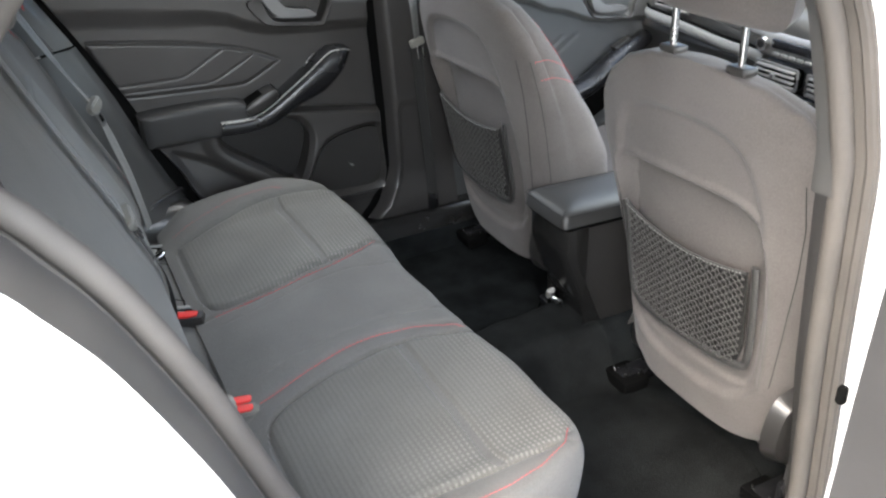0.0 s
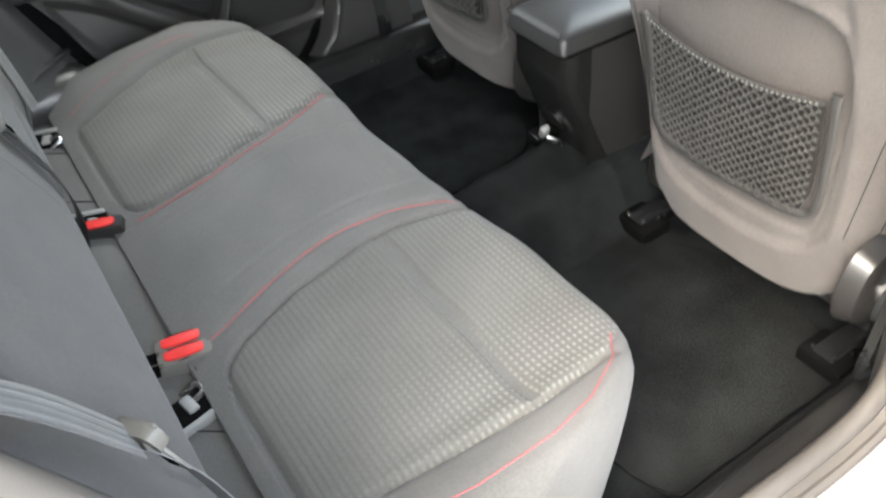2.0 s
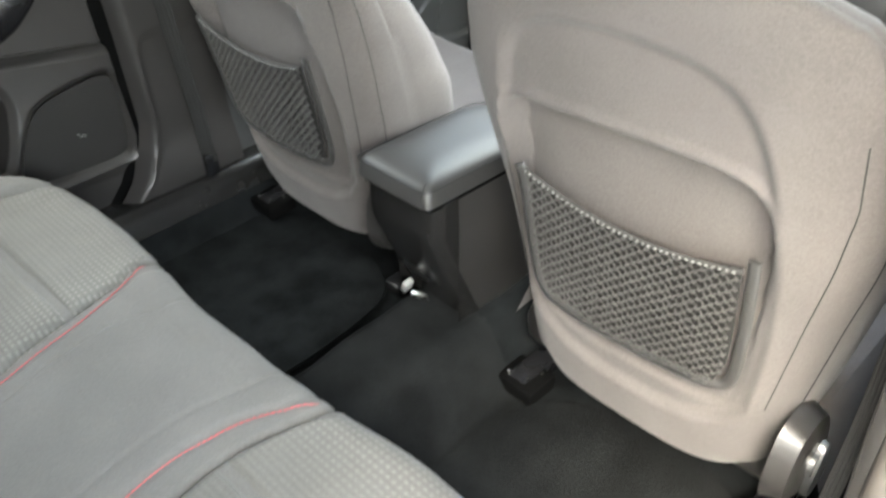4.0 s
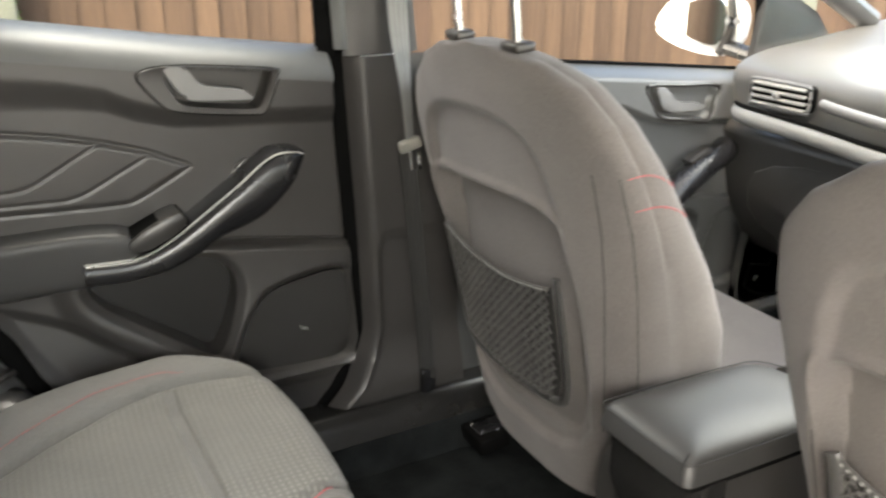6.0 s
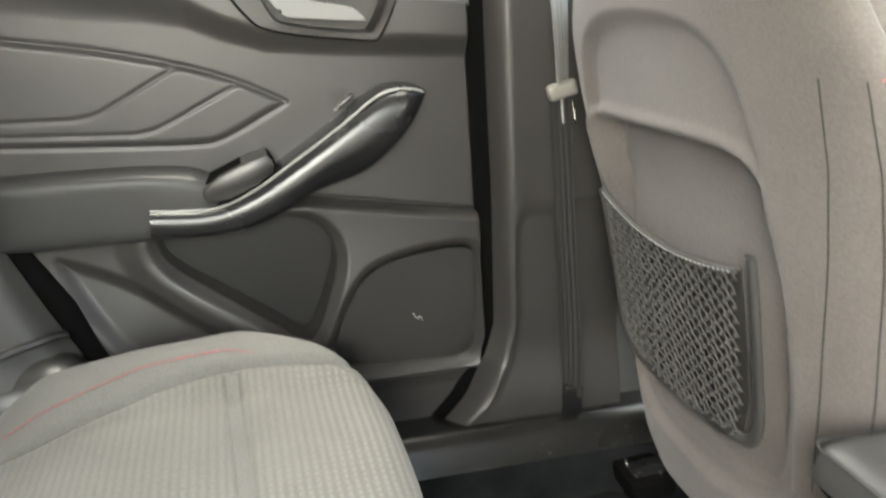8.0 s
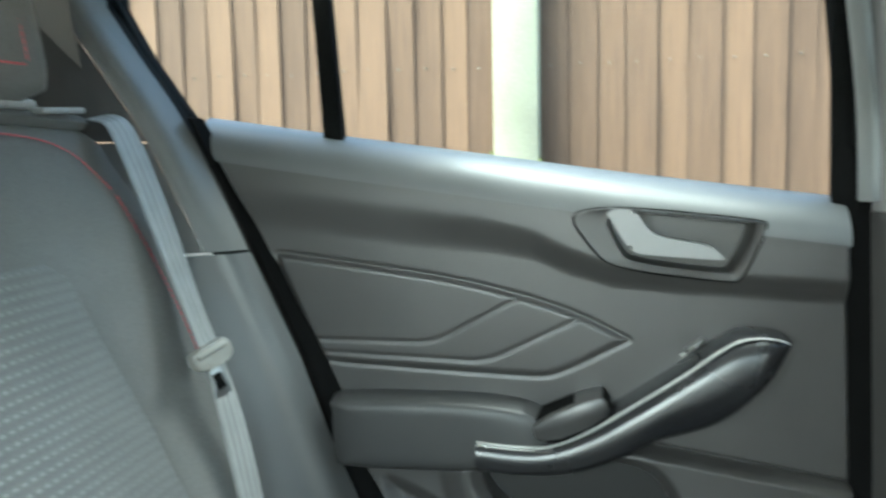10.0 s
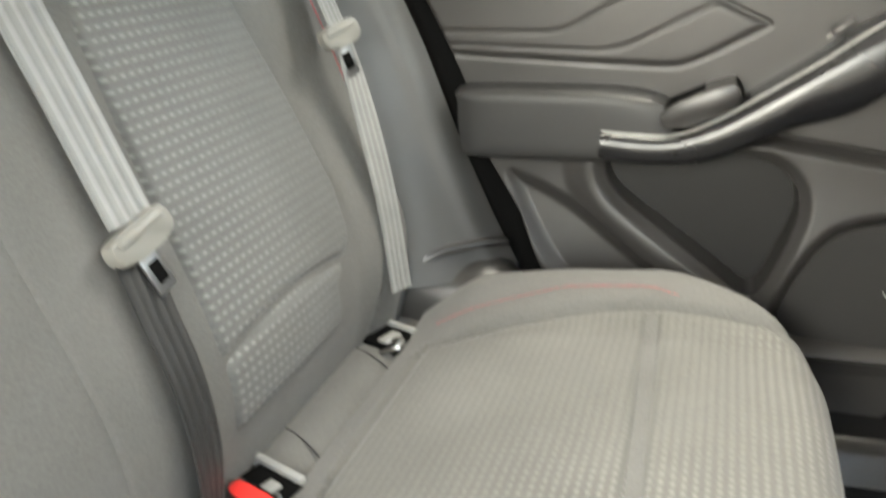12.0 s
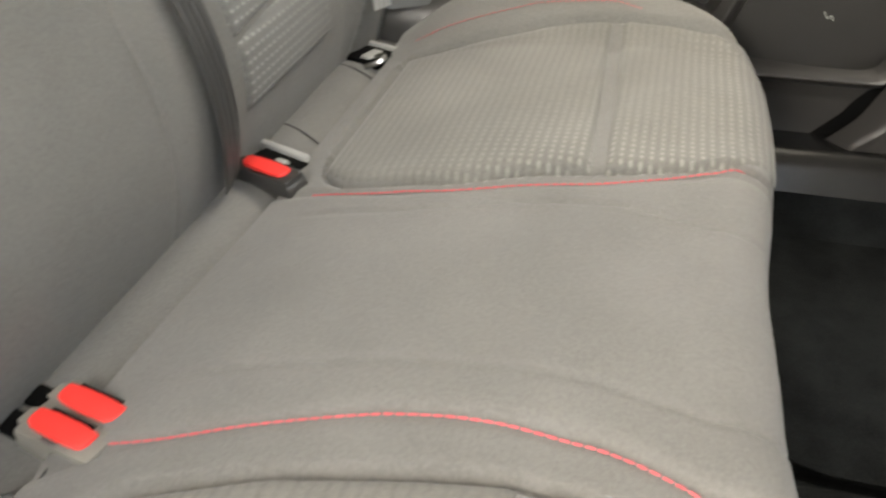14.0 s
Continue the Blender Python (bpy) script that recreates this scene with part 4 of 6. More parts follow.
def rear_bench():
    b = thing("bench_seat", "dark grey cloth rear car seat with red stitching", "car seat")
    u = np.linspace(-0.665, 0.665, 330)
    rows, R = [], 0.055
    for t in np.linspace(-0.006, 1, 130):
        yf = bench_front(u) - R
        y = 0.018 + (yf - 0.018) * t
        rows.append((u, y, bench_top(u, y) - 0.035 * (t < 0)))
    for w in np.linspace(8, 90, 14):
        yf = bench_front(u) - R
        z = bench_top(u, yf) - 0.05 * (1 - math.cos(radians(w))) + 0.008 * math.sin(radians(w)) * (w < 60)
        rows.append((u, yf + R * math.sin(radians(w)), z))
    ye, ze = rows[-1][1], rows[-1][2]
    for k in range(1, 10):
        t = k / 9
        rows.append((u, ye - 0.055 * t ** 1.5, ze + (0.06 - ze) * t))
    X, Y, Z = (np.array([r[i] for r in rows]) for i in range(3))
    part("cushion", sheet(X, Y, Z), m_fabric, b)
    for s, inn in ((-1, PAD_IN_L), (1, PAD_IN_R)):
        ys = np.linspace(0.046, 0.452, 150)[:, None] * np.ones((1, 84))
        t = np.linspace(0, 1, 84)[None, :]
        a, o = np.interp(ys, *inn), s * np.interp(ys, *PAD_OUT)
        X = a + (o - a) * t
        Y = 0.046 + (ys - 0.046) * (bench_front(X) - 0.003 - 0.046) / (0.452 - 0.046)
        e = np.minimum(np.minimum(t, 1 - t) * 0.3, ys - 0.046)
        lift = -0.003 + 0.006 * step(e, 0, 0.016)
        line = 0.318 if s > 0 else 0.315 - 0.013 * t
        groove = -0.014 * np.exp(-(((Y - line) / 0.0075) ** 2)) * step(np.minimum(t, 1 - t), 0.0, 0.05)
        Z, q = bench_surface(X, Y)
        rise = lift + groove + 0.004 * np.sin(np.clip((Y - 0.05) / 0.42, 0, 1) * 3.14)
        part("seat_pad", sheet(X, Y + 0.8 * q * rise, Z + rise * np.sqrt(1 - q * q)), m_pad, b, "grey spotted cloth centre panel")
    yy = np.linspace(0.058, 0.467, 80)
    for line in (IN_L, IN_R):
        xs = np.convolve(np.pad(np.interp(yy, *line), 11, mode="edge"), np.ones(23) / 23, "valid")
        P = [(float(x), float(y), float(bench_surface(np.array(x), np.array(y))[0])) for x, y in zip(xs, yy)]
        part("stitching", stitches([(a, c, z + 0.0012) for a, c, z in P], (0, -0.2, 1)), m_thread, b, "red sewn seam")
    for s in (-1, 1):
        P = [bench_point(s * (float(np.interp(y, *EDGE_STITCH)) - 0.028 * (s < 0)), y) for y in np.linspace(0.05, 0.455 if s > 0 else 0.33, 60)]
        part("stitching", stitches([(a, c, z + 0.001) for a, c, z in P], (0, -0.2, 1), r=0.0010 if s > 0 else 0.0006), m_thread, b, "red sewn seam")
    # cover strip along the foot of the backrest
    def strip(u2, v):
        x = -0.63 + 1.26 * u2
        return (x, -0.075 + 0.105 * v, 0.268 + 0.018 * math.sin(3.14 * v) ** 0.5)

    part("rear_flap", grid(80, 10, strip), m_fabric, b)
    edge = [(x, 0.024, float(bench_top(np.array(x), np.array(0.024))) - 0.002) for x in np.linspace(-0.62, 0.62, 60)]
    part("rear_seam", tube(edge, 0.0012, 5, n=1), m_darkthread, b)
    for x in (-0.468, -0.29, 0.285, 0.46):
        part("flap_seam", tube([(x - 0.032, -0.055, 0.2835), (x - 0.014, -0.02, 0.2858), (x + 0.012, 0.015, 0.2850), (x + 0.031, 0.035, 0.2825)], 0.0011, 5, n=3), m_darkthread, b)
    return b


rear_seat = rear_bench()


def isofix(x, s):
    """Child-seat anchor: pale ridge, dark pocket, steel loop. s: its outer side."""
    t = thing("child_seat_anchor", "grey plastic child-seat anchor guide with steel loop", "seat anchor", "child seat anchors")
    tilt = Euler((0, 0, s * (0.36 if s < 0 else 0.20))).to_matrix()
    part("guide_ridge", box((0.009, 0.080, 0.016), (x + s * 0.052, -0.014, 0.288), 0.003, turn=tilt), m_greyplastic, t)
    part("pocket", box((0.046, 0.062, 0.010), (x + s * 0.022, -0.010, 0.2865), 0.002, turn=tilt), m_rubber, t)
    part("pocket_bar", box((0.030, 0.016, 0.009), (x + s * 0.016, -0.004, 0.2905), 0.003, turn=tilt), m_greyplastic, t)
    part("loop", tube([(x - 0.010, -0.008, 0.286), (x - 0.008, 0.014, 0.2955), (x + 0.010, 0.018, 0.2965), (x + 0.012, -0.004, 0.286)], 0.004, 8, n=4), m_chrome, t)
    return t


for x, s in ((-0.498, -1), (-0.193, -1), (0.222, 1), (0.503, 1)):
    isofix(x, s)


def buckle(x, y, z, turn, label, body, k=1.0, reach=1.0):
    """A belt buckle, its button facing up; k, reach: shares of the full width and length."""
    t = thing("belt_buckle", label, "buckle", "rear belt buckles", at=(x, y, z))
    t.rotation_euler, t.scale = turn, (1, reach, 1)
    side = chaikin([(-0.042, -0.020), (-0.042, 0.008), (-0.032, 0.014), (0.030, 0.014), (0.042, 0.006), (0.040, -0.022)], 2)
    part("housing", prism(side, lambda a, b, d: ((d - 0.0165) * k, a, b - 0.006), 0.033, 0.003), body, t)
    rim = chaikin([(-0.0160, -0.040), (0.0160, -0.040), (0.0164, 0.038), (0.014, 0.041), (-0.014, 0.041), (-0.0164, 0.038)], 1)
    part("rim", prism(rim, lambda a, b, d: (a * k, b, 0.003 + d), 0.005, 0.0015), body, t)
    key = chaikin([(-0.0095, -0.030), (0.0060, -0.030), (0.0108, -0.020), (0.0108, 0.022), (0.0064, 0.030), (-0.0095, 0.030), (-0.0106, 0.028), (-0.0106, -0.026)], 1)
    part("release_button", prism(key, lambda a, b, d: (a * k, b, 0.0072 + d - 0.10 * max(0.0, abs(b) - 0.02)), 0.0045, 0.0012, 2), m_red, t, "bright red release button")
    part("slot", box((0.004 * k, 0.044, 0.002), (-0.0135 * k, 0.0, 0.0082), 0.0006), m_rubber, t, "dark slot for the belt tongue")
    part("stalk", box((0.026 * k, 0.06, 0.012), (0, -0.05, -0.016), 0.003), m_rubber, t)
    return t


buckle(-0.184, 0.001, 0.298, (radians(4), radians(10), radians(-23)), "black belt buckle with a red release button", m_plastic, 0.74)
buckle(0.141, 0.025, 0.300, (radians(2), radians(4), radians(-14)), "worn grey belt buckle with a red button, paired", m_bucklerim, 0.76, 0.88)
buckle(0.166, 0.021, 0.301, (radians(2), radians(4), radians(-14)), "worn grey belt buckle with a red button, paired", m_bucklerim, 0.76, 0.88)


# ---- rear backrest ----
BACK_Z = np.linspace(0.25, 0.93, 35)
BACK_Y = np.interp(BACK_Z, [0.25, 0.30, 0.36, 0.42, 0.47, 0.59, 0.66, 0.75, 0.88, 0.93], [-0.052, -0.034, -0.021, -0.023, -0.042, -0.091, -0.120, -0.158, -0.212, -0.232])
BACK_Y = np.convolve(np.pad(BACK_Y, 2, mode="reflect", reflect_type="odd"), np.ones(5) / 5, "valid")


def back_y(z):
    return np.interp(z, BACK_Z, BACK_Y)


BP_IN = ([0.40, 0.424, 0.556, 0.68, 0.720, 0.745, 0.760, 0.770], [-0.205, -0.202, -0.208, -0.222, -0.232, -0.248, -0.268, -0.30])
BP_OUT = ([0.40, 0.418, 0.442, 0.493, 0.587, 0.66, 0.747, 0.770], [-0.43, -0.462, -0.485, -0.496, -0.486, -0.472, -0.458, -0.42])


def back_edge(Z, s):
    """Outer edge of the backrest; the far one widens towards its shoulder."""
    return np.interp(Z, [0.27, 0.56, 0.64, 0.72, 0.79, 0.86, 0.91], [0.612, 0.612, 0.618, 0.634, 0.645, 0.645, 0.628]) if s < 0 else 0.612 + 0 * Z


def seam_x(Z):
    return 0.545 + 0.05 * np.sin((np.minimum(Z, 0.80) - 0.4) * 6)


def back_relief(X, Z, s):
    a = X * s
    d = 0.022 * step(a, 0.48, 0.575) * (1 - step(Z, 0.78, 0.88)) - 0.03 * np.clip((a - back_edge(Z, s) + 0.027) / 0.035, 0, 1.3) ** 2
    d = d - 0.004 * (1 - step(np.abs(a - seam_x(Z)), 0, 0.006)) * (1 - step(Z, 0.80, 0.83))
    return d


def backrest(s, x_in, label):
    """One part of the split backrest: s is its door side, x_in its edge at the split."""
    x0, x1 = sorted((x_in, s * 0.612))
    xs = np.linspace(x0, x1, 110)[None, :] * np.ones((110, 1))
    zs = np.linspace(0.265, 0.905, 110)[:, None] * np.ones((1, 110))
    corner = np.clip((np.abs(xs) - 0.54) / 0.075, 0, 1)
    top = 0.912 - 0.022 * corner ** 3
    Z = 0.265 + (top - 0.265) * (zs - 0.265) / 0.64
    xs = x_in + (xs - x_in) * (back_edge(Z, s) - abs(x_in)) / (0.612 - abs(x_in)) if s < 0 else xs
    D = back_relief(xs, Z, s)
    edge_in = np.abs(xs - x_in)
    D = D - 0.0016 * (1 - step(edge_in, 0, 0.005))
    roll = np.clip((Z - top + 0.035) / 0.035, 0, 1)
    Y = back_y(Z) + D - 0.030 * roll ** 2.2
    front = sheet(xs, Y, Z)
    b = part("backrest", front, m_fabric, rear_seat, label)
    # rear shell closing the cushion
    part("rear_shell", box((x1 - x0 - 0.02, 0.012, 0.60), ((x0 + x1) / 2, -0.255, 0.585), 0.004, turn=Euler((0.37, 0, 0)).to_matrix()), m_plastic, b)
    part("top_edge", tube([(x0 + 0.01, -0.240, 0.905), ((x0 + x1) / 2, -0.240, 0.910), (x1 - 0.01, -0.240, 0.890)], 0.022, 10, flat=0.5), m_fabric, b)
    if s < 0:
        inn, outn, rng = BP_IN, BP_OUT, (0.345, 0.768)
    else:
        inn, outn, rng = (BP_IN[0], [-v for v in BP_IN[1]]), (BP_OUT[0], [-v for v in BP_OUT[1]]), (0.412, 0.768)
    zz = np.linspace(*rng, 150)[:, None] * np.ones((1, 150))
    t = np.linspace(0, 1, 150)[None, :]
    a, o = np.interp(zz, *inn), np.interp(zz, *outn)
    X = a + (o - a) * t
    zz = zz + 0.03 * t * (1 - t) * (zz < 0.5) * (0.5 - zz) / 0.1
    e = np.minimum(np.minimum(t, 1 - t) * 0.24, np.minimum(zz - rng[0], rng[1] - zz + 0.001))
    Yp = back_y(zz) + back_relief(X, zz, s) - 0.004 + (0.009 if s < 0 else 0.008) * step(e, 0, 0.013)
    if s < 0:
        Yp = Yp - 0.0065 * np.exp(-(((zz - 0.418 - 0.012 * np.sin(t * 3.14)) / 0.006) ** 2)) * step(np.minimum(t, 1 - t), 0, 0.05)
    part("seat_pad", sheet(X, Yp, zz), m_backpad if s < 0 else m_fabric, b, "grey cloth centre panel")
    # red seam round the upper edge and down the bolster
    P = []
    for x, z in [(x_in + s * 0.05, 0.886), (s * 0.35, 0.890), (s * 0.42, 0.891), (s * 0.50, 0.885), (s * 0.545, 0.871), (s * 0.564, 0.852), (s * 0.576, 0.826)]:
        lift = 0.004 + 0.022 * float(step(np.array(abs(x)), 0.50, 0.575)) * (1 - float(step(np.array(z), 0.78, 0.88)))
        P.append((x, float(back_y(np.array(z))) + lift - 0.001, z))
    part("stitching", stitches(smooth_path(P, 10), (0, 1, 0.4)), m_thread, b, "red sewn seam")
    P = []
    for z in np.linspace(0.822, 0.42, 14):
        x = s * float(seam_x(np.array(z)))
        P.append((x, float(back_y(np.array(z)) + back_relief(np.array(x), np.array(z), s)) + 0.0015, z))
    part("stitching", stitches(smooth_path(P, 4), (0, 1, 0.4)), m_thread, b, "red sewn seam")
    return b


backrest(-1, -0.072, "dark grey cloth rear seat back with spotted panel")
backrest(1, -0.076, "wide dark grey cloth rear seat back")


def rear_headrest(x, seam_at=0.040, reach=0.045):
    h = thing("rear_headrest", "dark cloth rear headrest raised on chrome posts", "headrest", "rear headrests")
    out = rounded([(-0.078, 0.0), (-0.090, 0.05), (-0.094, 0.12), (-0.06, 0.185), (0.06, 0.185), (0.094, 0.12), (0.090, 0.05), (0.078, 0.0), (0.05, -0.006), (-0.05, -0.006)], 4)
    v, f = pillow(out, lambda a, b, d: (x + a * (1.0 if a > 0 else 0.86), -0.188 - 0.25 * b + d, 0.926 + b), 0.055, 9, 2.6)
    v2, f2 = pillow(out, lambda a, b, d: (x + a * (1.0 if a > 0 else 0.86), -0.188 - 0.25 * b - d, 0.926 + b), 0.045, 9, 2.6)
    part("cushion", (v + v2, f + [tuple(i + len(v) for i in q) for q in f2]), m_fabric, h)
    seam = [(x + seam_at + a * 0.62, -0.138 - 0.25 * b, 0.930 + b * 0.76 + 0.022) for a, b in out[::3]]
    part("stitching", stitches(smooth_path(seam, 4, True), (0, 1, 0)), m_thread, h, "red sewn seam")
    for dx in (-reach, reach):
        part("post", tube([(x + dx - 0.012, -0.224, 0.905), (x + dx - 0.012, -0.215, 0.99)], 0.0058, 10, n=1), m_chrome, h)
        part("collar", box((0.046, 0.030, 0.014), (x + dx - 0.012, -0.226, 0.922), 0.006), m_greyplastic, h)
    return h


rear_headrest(-0.385)
rear_headrest(-0.118, 0.0, 0.09)

# release catch on top of the far backrest
catch = thing("seat_release", "small grey plastic seat release catch", "seat catch")
part("catch_plate", box((0.05, 0.03, 0.010), (-0.478, -0.224, 0.921), 0.004), m_greyplastic, catch)
part("catch_cover", box((0.075, 0.020, 0.007), (-0.548, -0.218, 0.917), 0.003, turn=Euler((0, 0.05, 0)).to_matrix()), m_greyplastic, catch)


# ---- rear belts ----
def belt_tongue(parent, at, turn, wide=0.062, shell=m_tongue):
    e = part("tongue", prism(chaikin([(-wide / 2, -0.006), (-wide / 2 + 0.004, -0.013), (wide / 2 - 0.010, -0.014), (wide / 2, -0.004), (wide / 2, 0.006), (wide / 2 - 0.004, 0.013), (-wide / 2 + 0.004, 0.013), (-wide / 2, 0.008)], 2), lambda p, q, d: Vector(at) + turn @ Vector((p, d - 0.006, q)), 0.012, 0.003), shell, parent, "grey plastic belt tongue")
    part("slot_bar", box((wide * 0.78, 0.006, 0.007), Vector(at) + turn @ Vector((0, 0.006, 0.006)), 0.003, 3, turn=turn), shell, e)
    a = Vector(at)
    plate = part("latch_plate", box((0.021, 0.0035, 0.036), a + turn @ Vector((0.004, -0.001, -0.028)), 0.0015, 2, turn=turn), m_steel, e, "steel latch plate")
    for sd in (-1, 1):
        part("slot", box((0.011, 0.002, 0.018), a + turn @ Vector((0.004, -0.001 + 0.0020 * sd, -0.029)), 0.0008, 2, turn=turn), m_rubber, e, "dark slot in the latch plate")
    return e


def on_back(x, z, off=0.006):
    return (x, float(back_y(np.array(z)) + back_relief(np.array(x), np.array(z), -1)) + off, z)


nb = (0, 0.93, 0.37)
cb = thing("centre_seat_belt", "grey ribbed seat belt across the rear backrest", "seat belt", "rear seat belts")
strap("webbing", [on_back(-0.212, 0.895, 0.008), on_back(-0.190, 0.825, 0.011), on_back(-0.177, 0.74, 0.011), on_back(-0.176, 0.65, 0.011), on_back(-0.174, 0.555, 0.012)], [nb] * 5, 0.051, m_web, cb)
strap("webbing", [on_back(-0.160, 0.545, 0.012), on_back(-0.155, 0.49, 0.010), on_back(-0.152, 0.43, 0.010), on_back(-0.154, 0.36, 0.010), (-0.162, -0.026, 0.298)], [(0.05, 0.9, 0.3), (0.0, 0.9, 0.3), (-0.05, 0.9, 0.3), (-0.05, 0.9, 0.3), (-0.05, 0.9, 0.3)], 0.040, m_shadeweb, cb, "lap part of the belt, coloured dark for shade")
belt_tongue(cb, on_back(-0.168, 0.545, 0.018), Euler((0.36, 0.20, 0)).to_matrix(), 0.068)


def outer_belt(s, drop, label):
    """Belt hanging from the rear shelf down beside the backrest; s: its door side."""
    b = thing("outer_seat_belt", label, "seat belt", "rear seat belts")
    upper = [(0.612, -0.212, 0.912), (0.610, -0.186, 0.903), (0.600, -0.158, 0.858), (0.586, -0.122, 0.782), (0.568, -0.088, 0.712), (0.549, -0.056, 0.655 - drop)]
    turn = [(-0.2, 0.3, 0.9), (-0.25, 0.8, 0.5), (-0.3, 0.93, 0.2), (-0.25, 0.95, 0.2), (-0.12, 0.97, 0.2), (-0.12, 0.97, 0.2)]
    strap("webbing", [(s * x, y, z) for x, y, z in upper], [(s * x, y, z) for x, y, z in turn], 0.038, m_web, b)
    lower = [(0.546, -0.052, 0.652 - drop), (0.548, -0.030, 0.56), (0.546, -0.010, 0.46), (0.542, 0.004, 0.345)]
    strap("webbing", [(s * x, y, z) for x, y, z in lower], [(-s * 0.12, 0.97, 0.2)] + [(-s * 0.45, 0.88, 0.1)] * 3, 0.031, m_web, b)
    belt_tongue(b, (s * 0.541, -0.050, 0.648 - drop), Euler((0.2, -s * 0.3, s * 0.5)).to_matrix(), 0.050, m_tongue if s < 0 else m_bucklerim)
    return b


outer_belt(-1, 0.0, "grey ribbed seat belt beside the rear backrest")
outer_belt(1, 0.03, "grey seat belt hanging by the open doorway")

# ---- front seats ----
SEAT_W = ([0.15, 0.17, 0.27, 0.33, 0.45, 0.55, 0.63, 0.70, 0.755, 0.795, 0.818, 0.830], [0.165, 0.200, 0.218, 0.228, 0.247, 0.266, 0.275, 0.268, 0.243, 0.195, 0.130, 0.04])
SEAT_D = ([0.19, 0.30, 0.42, 0.525, 0.63, 0.73, 0.80, 0.83], [0.22, 0.270, 0.262, 0.215, 0.152, 0.104, 0.075, 0.045])
PANEL_LOW = chaikin([(-0.195, 0.40), (-0.212, 0.52), (-0.214, 0.585), (-0.195, 0.606), (-0.115, 0.611), (0.0, 0.616), (0.10, 0.619), (0.142, 0.600), (0.160, 0.555), (0.158, 0.40), (0.152, 0.285), (0.12, 0.262), (-0.12, 0.250), (-0.165, 0.285)], 2)
PANEL_HIGH = chaikin([(-0.212, 0.40), (-0.215, 0.60), (-0.205, 0.690), (-0.15, 0.728), (-0.05, 0.740), (0.05, 0.736), (0.112, 0.710), (0.150, 0.64), (0.172, 0.54), (0.176, 0.40), (0.16, 0.22), (-0.17, 0.22)], 2)


def seat_rear_y(z):
    return 0.802 - 0.085 * (z - 0.40) + 0.10 * np.clip(0.30 - z, 0, 1) ** 1.3


